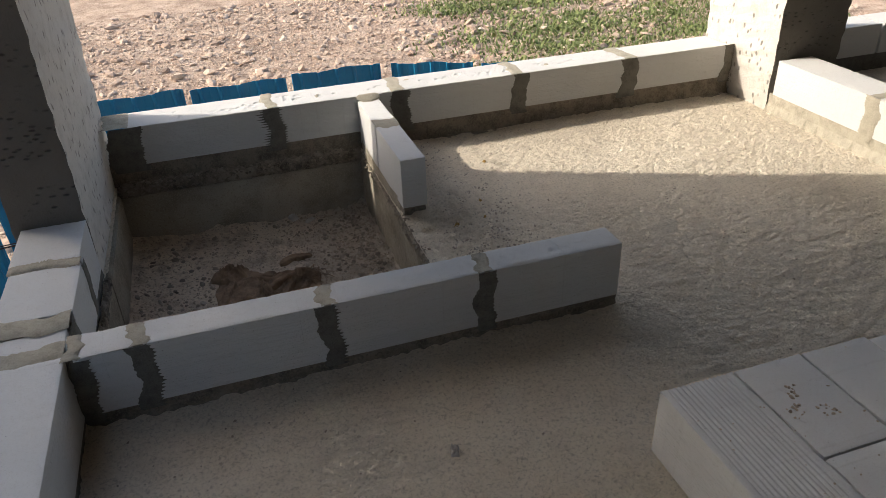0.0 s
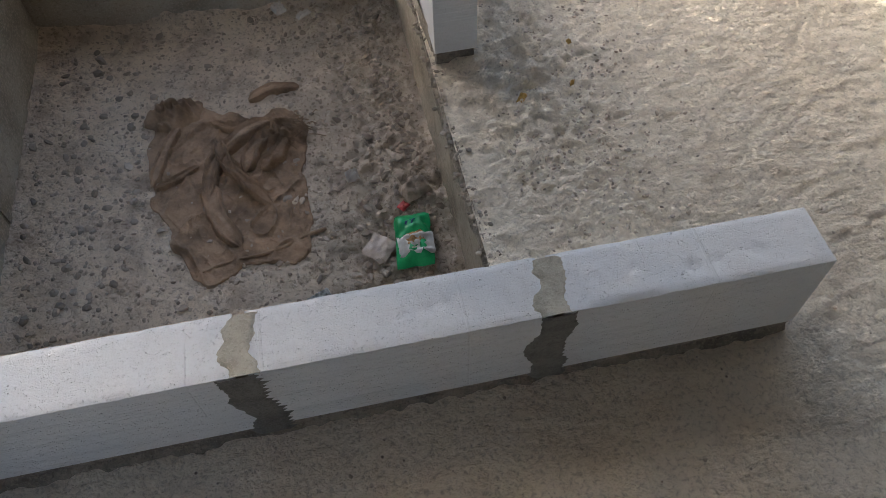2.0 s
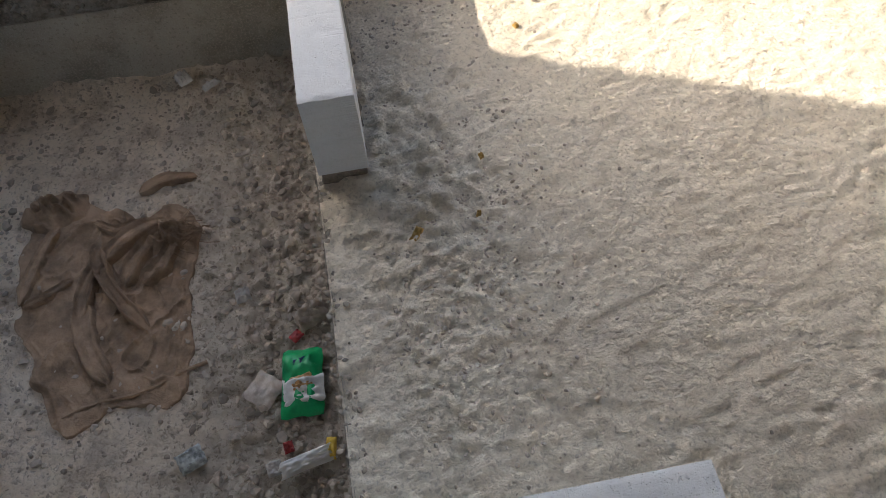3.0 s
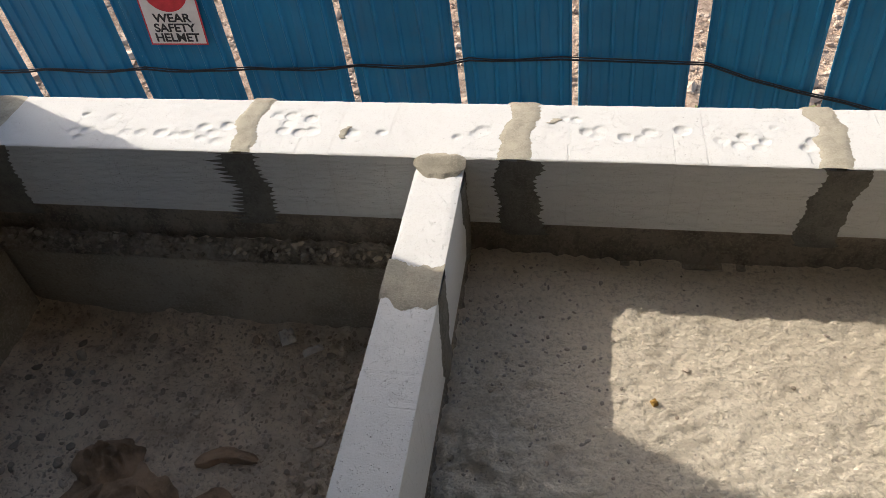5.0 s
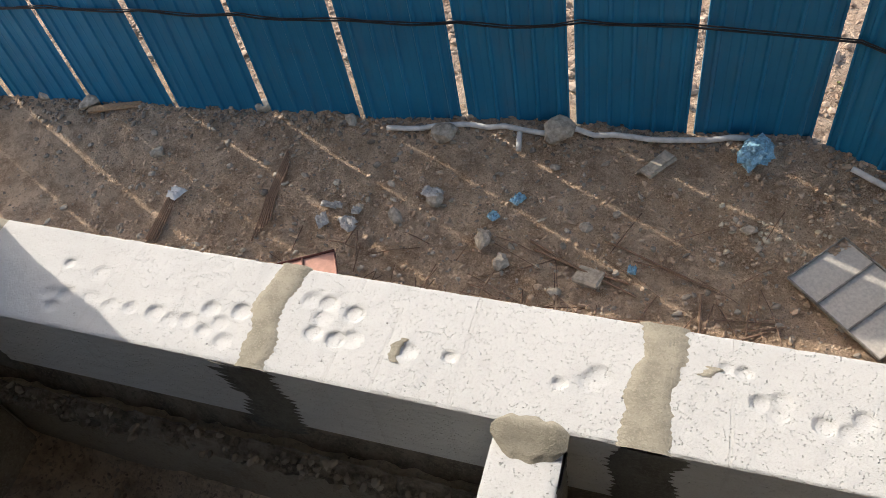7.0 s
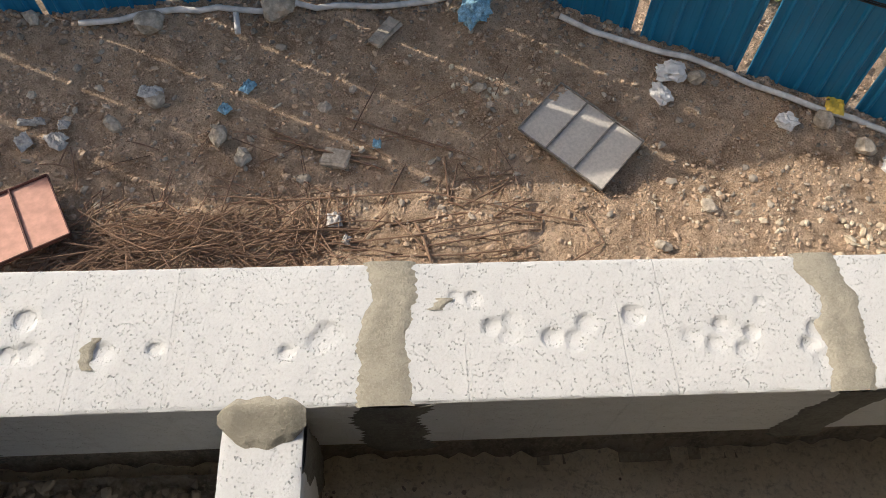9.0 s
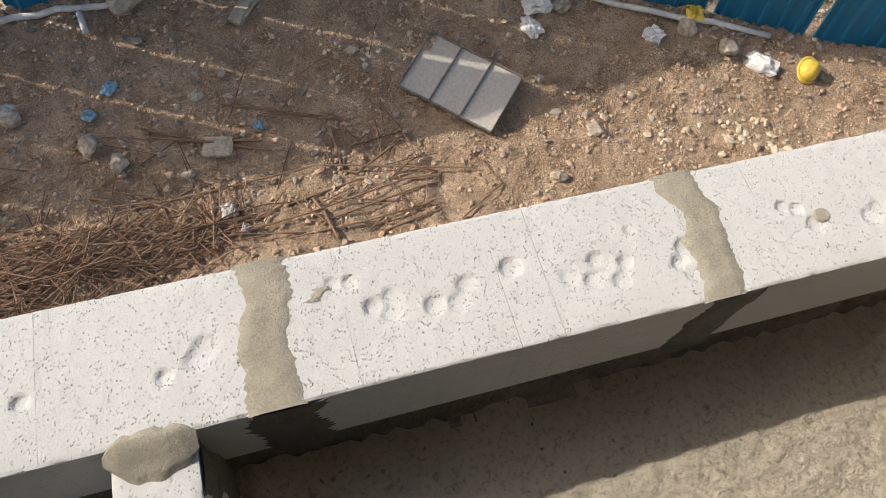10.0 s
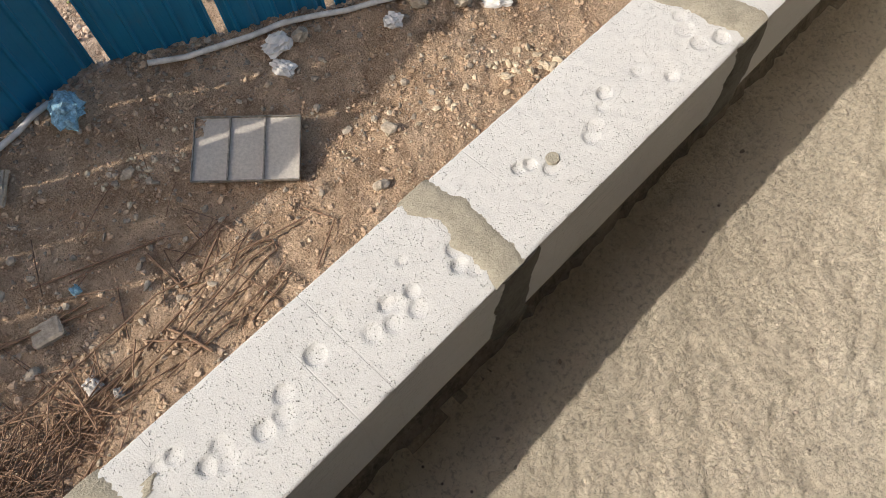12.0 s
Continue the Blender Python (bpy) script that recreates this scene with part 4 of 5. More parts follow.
crumpled("foil_sachet", (0.79, 2.30, PZ + 0.035), 0.022, 0.045, -10, YELLOW, None, "small yellow sachet beside plastic film", 17, 0.012, (10, 0), "packet")
crumpled("red_wrapper", (0.70, 2.325, PZ + 0.015), 0.02, 0.025, 10, RED_FOIL, None, "tiny red wrapper scrap on earth", 18, 0.01, (0, 0), "wrapper")

# ---- crumbs and scraps on the slab ----
LEAF = plain("dry_leaf", (0.42, 0.27, 0.08), 0.8, 0, 0.35, 60)
for x, y, w, h, rot in ((1.035, 2.595, 0.040, 0.018, 55), (1.20, 2.76, 0.012, 0.018, 10), (1.36, 3.13, 0.012, 0.014, 30), (1.165, 2.62, 0.014, 0.010, 70)):
    crumpled("dry_leaf", (x, y, 0.002), w, h, rot, LEAF, None, "curled yellow-brown leaf scrap on the concrete", int(x * 50), 0.010, (4, -6), "leaf")
crumpled("mortar_chip", (0.635, 1.475, 0.002), 0.022, 0.035, -15, PAPER, None, "pale broken mortar chip on the floor", 41, 0.014, (5, 0), "chip")
edge_bits = []
for _ in range(520):
    y = rnd(PY0 + 0.01, PY1 - 0.02)
    edge_bits.append((PX1 + random.gauss(0.008, 0.012), y, -0.004 + rnd(-0.006, 0.004), rnd(0.003, 0.010)))
for _ in range(260):
    edge_bits.append((rnd(PX0 + 0.01, PX1 - 0.02), PY1 - 0.018 + random.gauss(0, 0.010), 0.012 + rnd(-0.02, 0.006), rnd(0.004, 0.012)))
scatter("edge_crumbs", edge_bits, stones_material("edge_crumbs", (0.13, 0.11, 0.085), (0.46, 0.40, 0.32), (0.28, 0.24, 0.19)), "broken concrete crumbs along the slab edges", "crumbs")
lumps = []
for _ in range(150):
    x, y = rnd(PX0 + 0.03, 0.05), rnd(PY0 + 0.05, PY1 - 0.1)
    lumps.append((x, y, bay_z(x, y), rnd(0.004, 0.017)))
for _ in range(420):
    x, y = 0.80 - abs(random.gauss(0, 0.12)), rnd(PY0 + 0.03, PY1 - 0.1)
    lumps.append((x, y, bay_z(x, y), rnd(0.005, 0.016)))
for _ in range(160):
    x, y = rnd(0.0, 0.85), PY0 + 0.05 + abs(random.gauss(0, 0.09))
    lumps.append((x, y, bay_z(x, y), rnd(0.004, 0.014)))
scatter("mortar_lumps", lumps, stones_material("mortar_lumps", (0.17, 0.14, 0.11), (0.44, 0.38, 0.31), (0.29, 0.245, 0.195)), "grey mortar lumps strewn in the sunken bay", "lumps")

# ---- sheet fence along the plot ----
def fence_y(x):
    return 9.33 + 0.05 * (x + 2.4) + (0.06 if x > 0 else 0.0)


GAPS = (-10.2, -8.92, -7.62, -6.33, -5.03, -3.72, -2.47, -1.19, 0.04, 1.30, 2.55)


def fence_sheet(a, b, z_top):
    """One ribbed sheet between two plan points, standing in the soil."""
    a, b = Vector((*a, 0)), Vector((*b, 0))
    d = (b - a).normalized()
    out = Vector((d.y, -d.x, 0))
    w = (b - a).length
    prof = []
    ribs = 5
    for k in range(ribs):
        c = w * (k + 0.5) / ribs
        prof += [(c - 0.030, 0.0), (c - 0.013, 0.024), (c + 0.013, 0.024), (c + 0.030, 0.0)]
        if k < ribs - 1:
            mid = w * (k + 1) / ribs
            prof += [(mid - 0.012, 0.0), (mid, 0.003), (mid + 0.012, 0.0)]
    prof = [(0.0, 0.0), (0.004, 0.018), (0.02, 0.018), (0.03, 0.0)] + [p for p in prof if 0.035 < p[0] < w - 0.035] + [(w - 0.03, 0.0), (w - 0.02, 0.018), (w, 0.018)]
    lean = rnd(-0.03, 0.03)
    verts, faces = [], []
    rows = 7
    n = len(prof)
    for side in (0.0, -0.0025):
        for i in range(rows + 1):
            f = i / rows
            for s, h in prof:
                p = a + d * s
                zb = gz(p.x, p.y) - 0.06
                z = zb + (z_top - zb) * f + (0.012 * math.sin(s * 9 + a.x) if i == rows else 0)
                p = p + d * (-0.042 * (z - zb))
                q = p + out * (h + side + lean * f + 0.012 * math.sin(f * 3.1 + a.x * 2) + 0.006 * math.sin(s * 5 + f * 4))
                verts.append((q.x, q.y, z))
    N = n * (rows + 1)
    for i in range(rows):
        for k in range(n - 1):
            c = i * n + k
            faces.append((c, c + 1, c + n + 1, c + n))
            faces.append((N + c, N + c + n, N + c + n + 1, N + c + 1))
    for k in range(n - 1):
        c = rows * n + k
        faces.append((c, c + 1, N + c + 1, N + c))
    for i in range(rows):
        for c in (i * n, i * n + n - 1):
            faces.append((c, c + n, N + c + n, N + c))
    return tagged(mesh_object("fence_sheet", verts, faces, FENCE), "blue painted ribbed steel fence sheet standing in soil", "fence sheet", "sheets of the blue fence")


FENCE_TOP = -1.41
for k, (g0, g1) in enumerate(zip(GAPS, GAPS[1:])):
    x0, x1 = g0 + 0.036, g1 - 0.036
    fence_sheet((x0, fence_y(x0)), (x1, fence_y(x1)), FENCE_TOP + 0.03 * math.sin(k * 2.1))
bend = Vector((2.60, 9.50))
turn = Vector((3.75, -1.42)).normalized()
for k in range(7):
    p = bend + turn * (1.20 * k + 0.04)
    q = bend + turn * (1.20 * k + 1.13)
    fence_sheet(p, q, FENCE_TOP - 0.04 * k + 0.02 * math.sin(k))
for off, r, name in ((0.0, 0.011, "cable"), (0.024, 0.008, "cable")):
    verts, faces = [], []
    pts = []
    for k in range(-6, 3):
        x = -2.40 + 1.245 * k
        for f in (0, 0.2, 0.4, 0.6, 0.8):
            xx = x + 1.245 * f
            sag = 0.035 * math.sin(math.pi * f) + 0.008 * math.sin(xx * 7 + off * 200)
            pts.append((xx, fence_y(xx) - 0.05, -2.96 + off - sag + 0.02 * math.sin(xx * 0.8)))
    for k in range(14):
        p = bend + turn * (0.45 * k)
        pts.append((p.x, p.y - 0.06, -2.98 + off - 0.05 * k - 0.03 * math.sin(k * 1.3)))
    tube(verts, faces, pts, r, 6)
    tagged(mesh_object(name, verts, faces, CABLE, smooth=True), "black cable sagging along the blue fence", "cable", "cables on the fence")


# ---- safety sign on the fence ----
def text_part(body, size, x, z, parent, squeeze=1.0):
    cu = bpy.data.curves.new("lettering", "FONT")
    cu.body = body
    cu.size = size
    cu.align_x = "CENTER"
    cu.extrude = 0.001
    cu.offset = 0.004
    tmp = new("lettering", cu)
    me = bpy.data.meshes.new_from_object(tmp.evaluated_get(bpy.context.evaluated_depsgraph_get()))
    bpy.data.objects.remove(tmp)
    me.materials.append(SIGN_BLACK)
    ob = new("lettering", me)
    ob.parent = parent
    ob.matrix_basis = pose(x, -0.006, z, 90, 0, 0) @ Matrix.Diagonal((squeeze, 1, 1, 1))
    return tagged(ob, "bold black capital letters")


def flat_part(name, outline, y0, y1, material, parent, label=""):
    n = len(outline)
    verts = [(x, y0, z) for x, z in outline] + [(x, y1, z) for x, z in outline]
    faces = [tuple(range(n)), tuple(range(n, 2 * n))[::-1]] + [(k, n + k, n + (k + 1) % n, (k + 1) % n) for k in range(n)]
    ob = mesh_object(name, verts, faces, material)
    ob.parent = parent
    return tagged(ob, label)


sign = tagged(new("safety_sign"), "white safety sign with red border and helmet picture on blue fence", "sign")
W, H = 0.66, 0.92
flat_part("border", [(-W / 2, 0), (W / 2, 0), (W / 2, H), (-W / 2, H)], 0.004, 0.0, SIGN_RED, sign, "thin red border")
flat_part("panel", [(-W / 2 + .018, .018), (W / 2 - .018, .018), (W / 2 - .018, H - .018), (-W / 2 + .018, H - .018)], 0.0, -0.003, SIGN_WHITE, sign, "white panel")
disc = [(0.25 * math.cos(2 * math.pi * k / 40), 0.64 + 0.25 * math.sin(2 * math.pi * k / 40)) for k in range(40)]
flat_part("disc", disc, -0.003, -0.006, SIGN_RED, sign, "red disc")
flat_part("helmet_shape", [(-0.16, 0.66), (-0.15, 0.76), (-0.08, 0.83), (0.02, 0.85), (0.11, 0.81), (0.15, 0.73), (0.15, 0.68), (0.20, 0.65), (0.19, 0.63), (-0.15, 0.64)], -0.006, -0.009, SIGN_WHITE, sign, "white helmet shape")
flat_part("visor_shape", [(-0.10, 0.62), (0.12, 0.615), (0.10, 0.52), (0.03, 0.45), (-0.02, 0.46), (-0.03, 0.52), (-0.10, 0.56)], -0.006, -0.009, SIGN_RED, sign, "red shape below the helmet")
text_part("WEAR", 0.135, 0.0, 0.275, sign, 1.1)
text_part("SAFETY", 0.135, 0.0, 0.160, sign, 1.05)
text_part("HELMET", 0.135, 0.0, 0.045, sign, 1.05)
sign.matrix_basis = pose(-3.12, fence_y(-3.12) - 0.055, -2.66, -1, 1.5, 2.9)
bm = bmesh.new()
box(bm, -0.075, 0.075, -0.008, 0.0, -0.075, 0.075, 0.006)
tag_plate = tagged(part("small_plate", bm, STEEL_GREY), "small grey square plate on a blue fence sheet", "plate")
tag_plate.matrix_basis = pose(1.36, fence_y(1.36) - 0.045, -1.86, 0, 0, 3)


# ---- pipe and litter along the fence ----
verts, faces = [], []
tube(verts, faces, [(x, fence_y(x) - 0.16 - 0.04 * math.sin(x * 2), gz(x, fence_y(x) - 0.16) + 0.05) for x in np.arange(-2.1, 2.0, 0.2)], 0.032, 9)
pipe = tagged(mesh_object("plastic_pipe", verts, faces, PIPE, smooth=True), "long white plastic water pipe lying beside the fence", "pipe", "white pipes beside the fence")
verts, faces = [], []
tube(verts, faces, [(-0.52, 9.24, -4.27), (-0.50, 9.10, -4.30), (-0.49, 9.02, -4.34)], 0.032, 9)
tee = mesh_object("tee_branch", verts, faces, PIPE, pipe, smooth=True)
verts, faces = [], []
pts = []
for k in range(12):
    p = bend + turn * (0.3 + 0.36 * k)
    pts.append((p.x, p.y - 0.17 - 0.03 * math.sin(k), gz(p.x, p.y - 0.17) + 0.05))
tube(verts, faces, pts, 0.032, 9)
tagged(mesh_object("plastic_pipe", verts, faces, PIPE, smooth=True), "white plastic water pipe beside the angled fence", "pipe", "white pipes beside the fence")


def lump(name, at, size, material, label, category, squash=0.7, sub=2):
    bm = bmesh.new()
    bmesh.ops.create_icosphere(bm, subdivisions=sub, radius=1.0)
    o = Vector((rnd(0, 50), rnd(0, 50), rnd(0, 50)))
    sx, sy = rnd(0.85, 1.3), rnd(0.7, 1.0)
    turnm = Euler((0, 0, rnd(0, 6))).to_matrix()
    for v in bm.verts:
        k = 1 + 0.45 * noise.noise(v.co * 1.1 + o) + (0.5 if category == "bag" else 0.2) * noise.noise(v.co * 3.3 + o)
        v.co = turnm @ Vector((v.co.x * sx, v.co.y * sy, v.co.z * squash)) * (k * size)
    ob = part(name, bm, material, None, label, False)
    ob.location = (at[0], at[1], gz(at[0], at[1]) + size * squash * 0.45)
    return tagged(ob, category=category)


for x, y, s in ((-1.30, 8.36, .10), (-.65, 7.95, .12), (-.42, 7.75, .11), (.20, 7.5, .08), (1.98, 8.45, .07), (.39, 8.28, .07), (-6.3, 9.1, .13), (-3.8, 9.3, .12), (-1.38, 9.15, .15), (-0.10, 9.32, .19), (-5.0, 8.5, .1), (-2.6, 9.25, .09), (4.2, 7.1, .07), (3.65, 6.65, .07), (-8.0, 9.0, .15), (-1.7, 8.1, .09), (4.3, 8.55, .10), (5.6, 8.05, .13), (6.0, 7.75, .12), (-7.1, 9.15, .10)):
    lump("stone", (x, y), s, ROCK, "weathered brown stone lying on the soil", "stone")


def flat_stone(x, y, rot, w, l, h, material, label, name="stone_slab"):
    bm = bmesh.new()
    box(bm, -w / 2, w / 2, -l / 2, l / 2, 0, h, 0.012)
    for v in bm.verts:
        v.co += Vector((rnd(-.015, .015), rnd(-.015, .015), rnd(-.01, .01)))
    ob = part(name, bm, material, None, label)
    ob.matrix_basis = pose(x, y, gz(x, y) - 0.005, rnd(-6, 6), rnd(-6, 6), rot)
    return tagged(ob, category="stone")


flat_stone(1.02, 9.07, -35, 0.16, 0.42, 0.06, ROCK, "long flat pale stone slab on soil")
flat_stone(0.50, 7.75, -15, 0.28, 0.20, 0.07, ROCK, "broken grey block lying on soil")
flat_stone(-5.9, 9.05, -75, 0.10, 0.75, 0.05, WOOD, "weathered plank beside the fence", "plank")
for x, y, s, m, lab in ((1.98, 9.30, .20, BLUE_PLASTIC, "crumpled blue and white plastic bag beside the fence"), (4.04, 8.62, .15, WHITE_PLASTIC, "crumpled white plastic bag beside the fence"), (3.92, 8.42, .12, WHITE_PLASTIC, "thin grey plastic bag on soil"), (5.2, 8.05, .12, WHITE_PLASTIC, "small white plastic bag on soil"), (6.35, 7.55, .15, WHITE_PLASTIC, "crumpled white plastic bag in sunlight")):
    lump("plastic_bag", (x, y), s, m, lab, "bag", 0.55, 3)
for x, y, w, h, m, lab in ((-.38, 8.47, .17, .12, BLUE_PLASTIC, "blue plastic scrap on soil"), (-.60, 8.22, .12, .11, BLUE_PLASTIC, "small blue plastic scrap on soil"), (.92, 7.88, .11, .09, BLUE_PLASTIC, "small blue plastic scrap beside rods"), (-4.5, 8.0, .2, .22, WHITE_PLASTIC, "white plastic scrap beside rods"), (.50, 7.03, .16, .15, PAPER, "dirty white paper scrap on sunlit soil"), (-1.35, 8.42, .17, .24, PAPER, "pale paper sheet on shaded soil"), (.62, 6.80, .10, .08, PAPER, "small paper scrap on sunlit soil"), (5.75, 8.2, .25, .2, YELLOW, "dull yellow wrapper beside the fence")):
    crumpled("scrap", (x, y, gz(x, y) + 0.015), w, h, rnd(0, 180), m, None, lab, int(rnd(0, 90)), 0.05, (rnd(-12, 12), rnd(-12, 12)), "litter")
for k in range(7):
    x, y = -2.33 + rnd(-.22, .22), 7.98 + rnd(-.15, .15)
    crumpled("scrap", (x, y, gz(x, y) + 0.015), rnd(.1, .2), rnd(.06, .16), rnd(0, 180), PAPER, None, "crumpled grey paper scrap in a heap", k + 30, 0.05, (rnd(-20, 20), rnd(-20, 20)), "litter")


# ---- steel formwork panels ----
def formwork_panel(m, w, l, sheet, rib, label):
    thing = tagged(new("formwork_panel"), label, "formwork panel")
    bm = bmesh.new()
    box(bm, 0, l, 0, w, 0, 0.006, 0.001)
    part("sheet", bm, sheet, thing)
    for k, (x0, x1, y0, y1) in enumerate([(0, l, -0.006, 0.006), (0, l, w - 0.006, w + 0.006), (-0.006, 0.006, 0, w), (l - 0.006, l + 0.006, 0, w)]):
        bm = bmesh.new()
        box(bm, x0, x1, y0, y1, -0.004, 0.036, 0.002)
        part("flange", bm, rib, thing)
    for f in (1 / 3, 2 / 3):
        bm = bmesh.new()
        box(bm, l * f - 0.008, l * f + 0.008, 0.006, w - 0.006, 0.006, 0.036, 0.002)
        part("rib", bm, rib, thing)
    thing.matrix_basis = m
    return thing


def frame_from(o, ex, ey):
    o, ex, ey = Vector(o), Vector(ex) - Vector(o), Vector(ey) - Vector(o)
    x = ex.normalized()
    z = x.cross(ey).normalized()
    y = z.cross(x)
    m = Matrix((x, y, z)).transposed().to_4x4()
    m.translation = o
    return m


formwork_panel(frame_from((2.363, 8.015, -4.69), (3.132, 7.295, -4.77), (2.863, 8.516, -4.58)), 0.72, 1.06, STEEL_GREY, STEEL_RIB, "mortar-crusted grey steel formwork panel lying on the soil")
formwork_panel(frame_from((-2.75, 6.28, -4.62), (-1.85, 6.76, -4.60), (-3.06, 6.92, -4.66)), 0.78, 1.06, STEEL_RED, RED_RIB, "red oxide steel formwork panel propped on scrap rods")


# ---- scrap reinforcement ----
def rod(pts, r, label, group="scrap steel rods"):
    verts, faces = [], []
    tube(verts, faces, [(x, y, gz(x, y) + h) for x, y, h in pts], r, 6)
    return tagged(mesh_object("steel_rod", verts, faces, RUST), label, "steel rod", group)


STRAIGHT = "rusty straight steel rod lying on soil"
BENT = "rusty bent steel stirrup lying on soil"
rod([(0.0, 6.72, .04), (0.9, 6.95, .03), (1.75, 7.12, .03), (2.44, 7.10, .02), (2.53, 7.02, .02), (2.50, 6.92, .02), (2.3, 6.88, .02), (1.3, 6.70, .02)], 0.010, BENT)
rod([(0.35, 6.75, .05), (1.2, 6.80, .05), (2.2, 7.0, .04), (2.50, 6.98, .03)], 0.009, BENT)
rod([(1.0, 6.60, .04), (1.7, 6.62, .04), (2.35, 6.68, .03), (2.42, 6.60, .02), (1.8, 6.5, .02)], 0.009, BENT)
rod([(1.60, 7.75, .03), (1.62, 7.25, .03), (1.75, 7.18, .04), (2.32, 7.52, .03)], 0.013, BENT)
rod([(-0.5, 7.25, .04), (0.5, 7.28, .04), (1.4, 7.33, .05), (2.9, 6.95, .03)], 0.009, STRAIGHT)
rod([(-0.15, 8.0, .03), (0.35, 7.83, .03), (0.93, 7.72, .03)], 0.012, STRAIGHT)
rod([(-0.10, 7.93, .03), (0.5, 7.78, .03), (1.0, 7.62, .03)], 0.012, STRAIGHT)
rod([(0.6, 8.15, .03), (1.1, 8.0, .03), (1.75, 7.8, .03)], 0.010, STRAIGHT)
rod([(2.95, 7.05, .03), (3.08, 6.72, .03), (2.6, 6.45, .02)], 0.010, BENT)
rod([(1.28, 7.0, .03), (1.36, 6.75, .04), (1.42, 6.5, .02)], 0.013, STRAIGHT)
for k in range(6):
    rod([(-3.29 + .03 * k, 7.55 + .05 * k, .02 + .01 * k), (-3.30 + .02 * k, 8.1, .03), (-3.24 + .015 * k, 8.72 - .04 * k, .02)], 0.011, "rusty steel rod in a long bundle on soil", "bundled steel rods")
for k in range(6):
    rod([(-4.62 + .03 * k, 7.35, .02), (-4.58 + .02 * k, 7.9 + .02 * k, .03)], 0.011, "rusty steel rod in a short bundle on soil", "bundled steel rods")
verts, faces = [], []
for k in range(480):
    u = random.random()
    x, y = -1.95 + 2.4 * u + rnd(-.25, .25), 6.60 + 0.25 * u + random.gauss(0, .22)
    a = random.gauss(0.15, 0.55) if random.random() < .65 else rnd(0, 3.14)
    l = rnd(0.18, 0.8)
    pile = 0.22 * math.exp(-((x + 1.1) / .7) ** 2 - ((y - 6.65) / .3) ** 2)
    z = gz(x, y) + rnd(0.0, 0.06 + pile)
    dx, dy, dz = math.cos(a) * l / 2, math.sin(a) * l / 2, rnd(-.05, .05) + (rnd(0, .12) if random.random() < .2 else 0)
    pts = [(x - dx, y - dy, z - dz), (x + rnd(-.02, .02), y + rnd(-.02, .02), z), (x + dx, y + dy, z + dz)]
    if random.random() < 0.12:
        pts.append((x + dx - dy * .25, y + dy + dx * .25, z + dz + .03))
    tube(verts, faces, pts, rnd(0.0035, 0.0075), 5)
for k in range(90):
    x, y = rnd(-2.8, 2.4), random.gauss(7.35, .45)
    a, l = rnd(0, 3.14), rnd(.2, .8)
    z = gz(x, y) + .02
    tube(verts, faces, [(x - math.cos(a) * l / 2, y - math.sin(a) * l / 2, z), (x, y, z + rnd(0, .05)), (x + math.cos(a) * l / 2, y + math.sin(a) * l / 2, z + rnd(0, .04))], rnd(.004, .008), 5)
tagged(mesh_object("scrap_rods", verts, faces, RUST), "tangled heap of rusty rod offcuts on soil", "scrap steel", kind="stuff")

# ---- hard hat ----
hat = tagged(new("hard_hat"), "yellow plastic hard hat lying on sunlit soil", "hard hat")
bm = bmesh.new()
bmesh.ops.create_uvsphere(bm, u_segments=24, v_segments=14, radius=0.112)
bmesh.ops.delete(bm, geom=[v for v in bm.verts if v.co.z < -0.01], context="VERTS")
for v in bm.verts:
    v.co.x *= 1.18
    v.co.z *= 1.05
    if abs(v.co.y) < 0.02 and v.co.z > 0.04:
        v.co.z += 0.008
part("shell", bm, YELLOW, hat, smooth=True)
bm = bmesh.new()
bmesh.ops.create_cone(bm, cap_ends=False, segments=24, radius1=0.138, radius2=0.109, depth=0.016)
for v in bm.verts:
    v.co.x *= 1.2 if v.co.x < 0 else 1.32
bmesh.ops.solidify(bm, geom=bm.faces[:], thickness=0.004)
part("brim", bm, YELLOW, hat, smooth=True)
hat.matrix_basis = pose(6.80, 7.32, gz(6.80, 7.32) + 0.06, 25, -12, 40)

# ---- rubble, clods and weeds ----
places = []
for _ in range(26000):
    x, y = rnd(-6, 8), rnd(5.7, 9.5)
    s = min(0.045, 0.0075 * math.exp(abs(random.gauss(0, .7))))
    places.append((x, y, gz(x, y), s))
grey = []
for _ in range(3500):
    x, y = rnd(-7, 8), rnd(7.0, 9.5)
    grey.append((x, y, gz(x, y), min(0.06, 0.009 * math.exp(abs(random.gauss(0, .8))))))
scatter("gravel", grey, stones_material("gravel", (0.22, 0.18, 0.14), (0.52, 0.45, 0.36), (0.36, 0.30, 0.235)), "grey-brown gravel strewn near the fence", "gravel")
scatter("soil_clods", places, CLODS, "brown clods and pebbles strewn over soil", "clods")
places = []
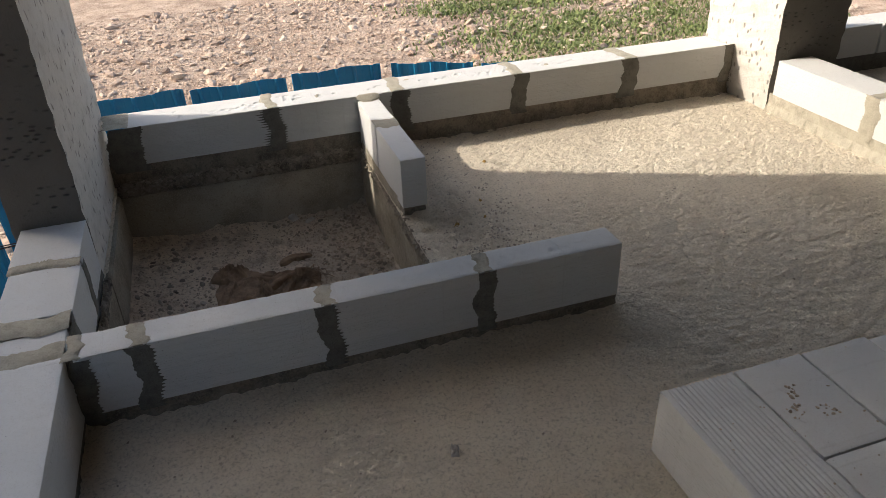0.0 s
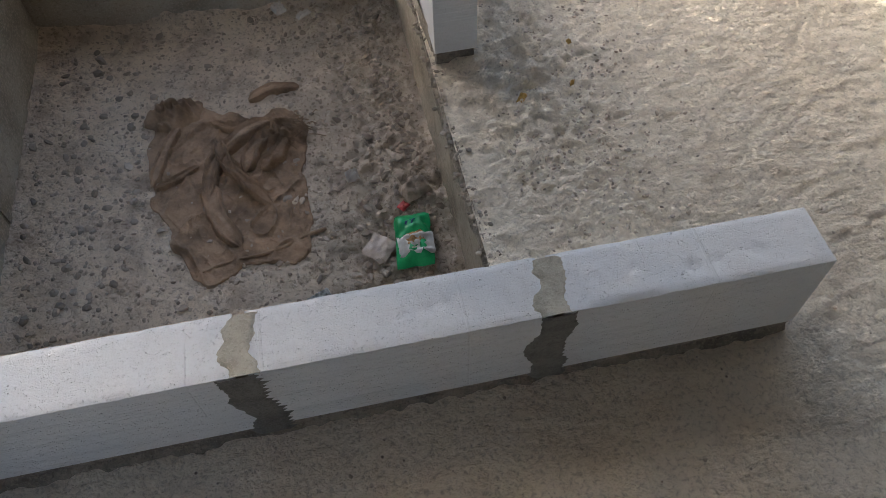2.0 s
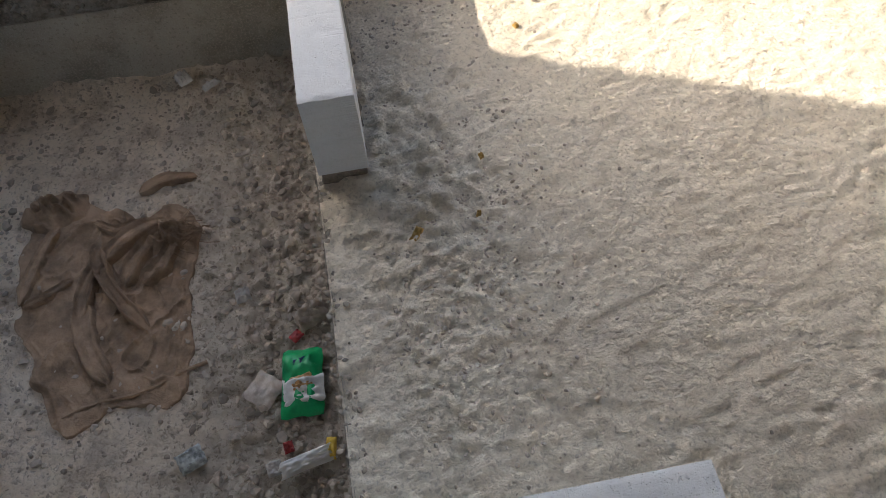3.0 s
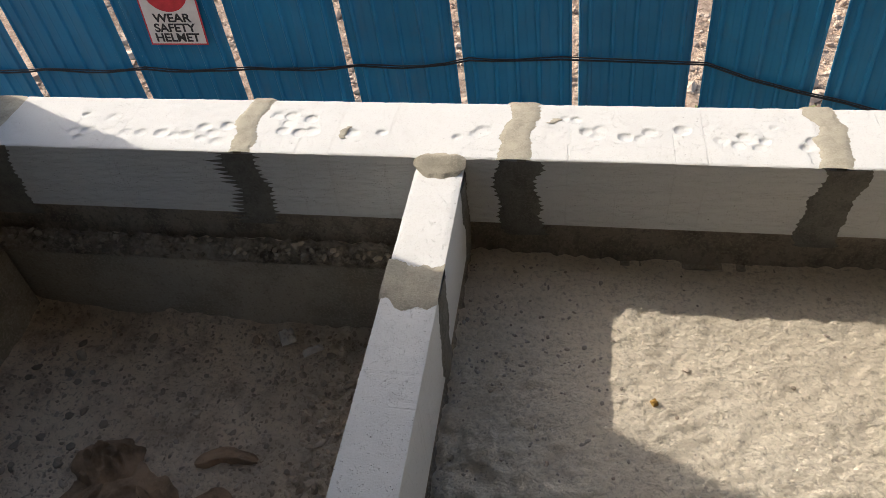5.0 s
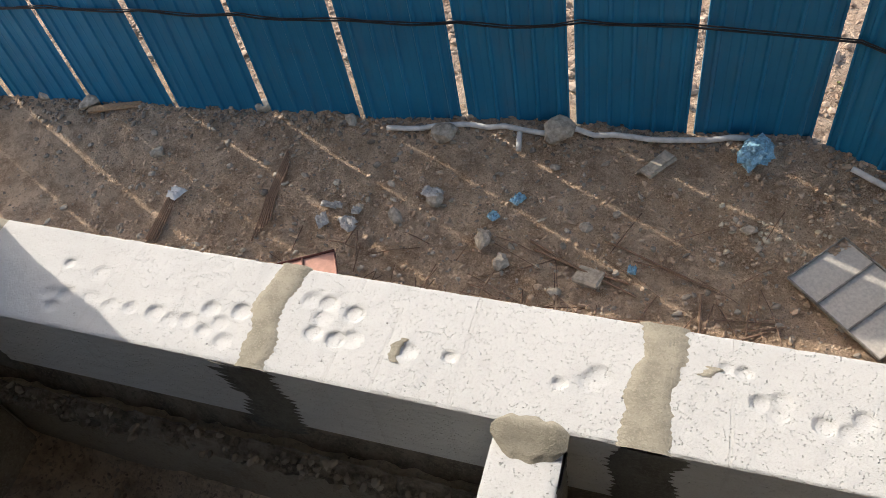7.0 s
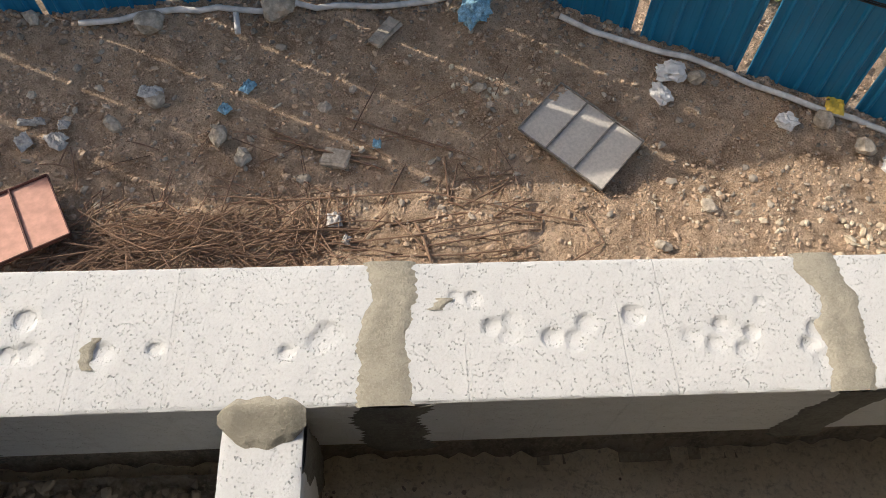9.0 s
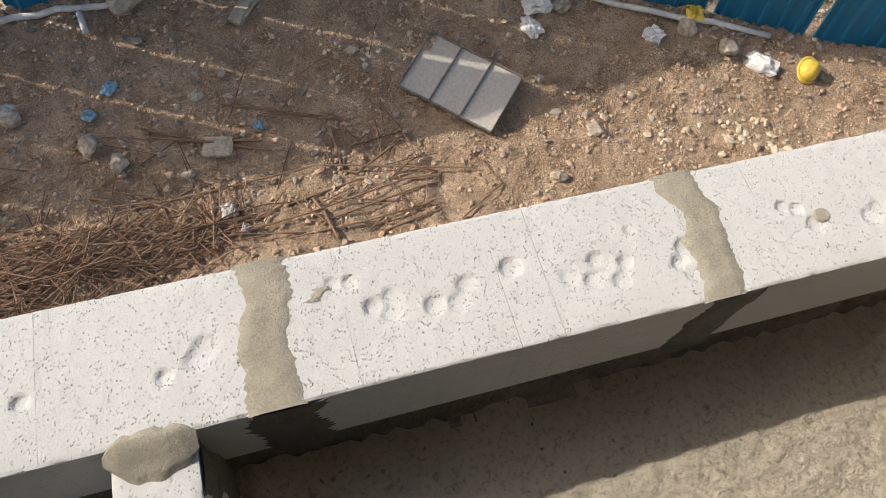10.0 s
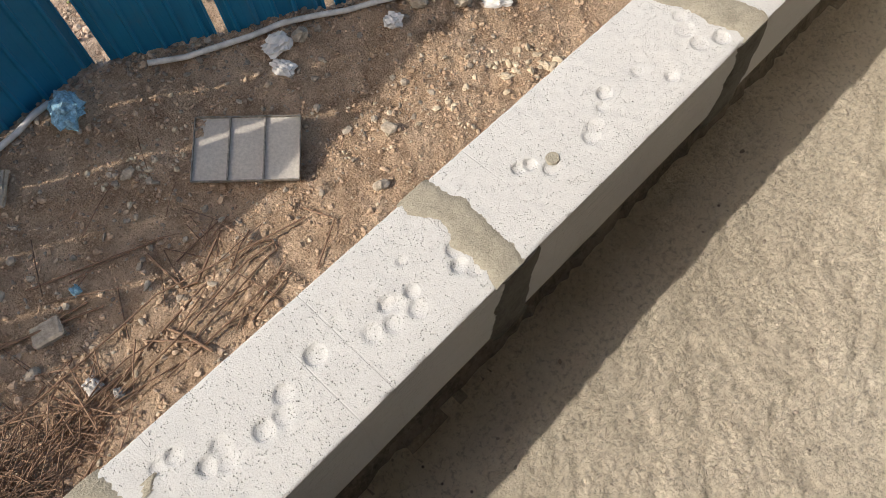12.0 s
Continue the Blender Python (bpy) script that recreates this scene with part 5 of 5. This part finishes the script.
for cx, cy, sx, n, s0, s1 in ((5.75, 6.75, .22, 70, .015, .07), (6.05, 6.45, .12, 20, .03, .08), (4.1, 7.15, .3, 45, .012, .05), (4.8, 7.05, .3, 50, .012, .05), (3.6, 6.4, .35, 60, .008, .035), (-3.6, 6.75, .45, 500, .012, .045), (-.1, 6.75, .5, 40, .01, .05), (1.9, 6.25, .7, 110, .008, .03), (2.2, 8.5, .25, 60, .01, .05), (4.7, 6.2, .5, 90, .008, .03)):
    for _ in range(n):
        x, y = random.gauss(cx, sx), random.gauss(cy, sx * .6)
        places.append((x, y, gz(x, y), rnd(s0, s1) * (0.6 if random.random() < .6 else 1)))
scatter("rubble", places, PALE, "pale broken block and brick rubble on soil", "rubble")
places = []
for _ in range(1100):
    x = rnd(-8, 6.6)
    y = (fence_y(x) if x < 2.6 else 9.5 - .379 * (x - 2.6)) - abs(random.gauss(0.05, .16))
    places.append((x, y, gz(x, y), rnd(.01, .05)))
scatter("fence_rubble", places, stones_material("grey_rubble", (0.16, 0.13, 0.10), (0.36, 0.30, 0.24), (0.25, 0.2, 0.155)), "loose stones heaped along the fence foot", "rubble")
places = []
for _ in range(30000):
    x, y = rnd(-7, 20), 10 + 18 * random.random() ** 1.2
    s = min(.20, .022 * math.exp(abs(random.gauss(0, .75))))
    places.append((x, y, gz(x, y), s))
scatter("field_clods", places, stones_material("field_clods", (0.27, 0.185, 0.13), (0.64, 0.52, 0.41), (0.44, 0.325, 0.24)), "dry clods and stones beyond the fence", "clods")
verts, faces = [], []
patches = [(rnd(7.5, 19), rnd(17.0, 25), rnd(.4, 1.3)) for _ in range(40)] + [(10.2, 20.6, .9), (11.0, 20.2, .8), (10.0, 22.2, .8), (3.5, 10.5, .3), (5.5, 9.8, .3)]
for cx, cy, sr in patches:
    for _ in range(330):
        x, y = random.gauss(cx, sr), random.gauss(cy, sr * .6)
        if y < 9.9 and x < 4.5:
            continue
        z, a, h = gz(x, y), rnd(0, 6.28), rnd(.05, .19)
        w = rnd(.012, .03)
        lx, ly = math.cos(a), math.sin(a)
        b = len(verts)
        verts += [(x - ly * w, y + lx * w, z), (x + ly * w, y - lx * w, z), (x + lx * h * .5 + ly * w, y + ly * h * .5 - lx * w, z + h * .7), (x + lx * h * .5 - ly * w, y + ly * h * .5 + lx * w, z + h * .7), (x + lx * h, y + ly * h, z + h * .75)]
        faces += [(b, b + 1, b + 2, b + 3), (b + 3, b + 2, b + 4)]
tagged(mesh_object("weeds", verts, faces, WEED), "low green weeds on the ground beyond the fence", "weeds", kind="stuff")
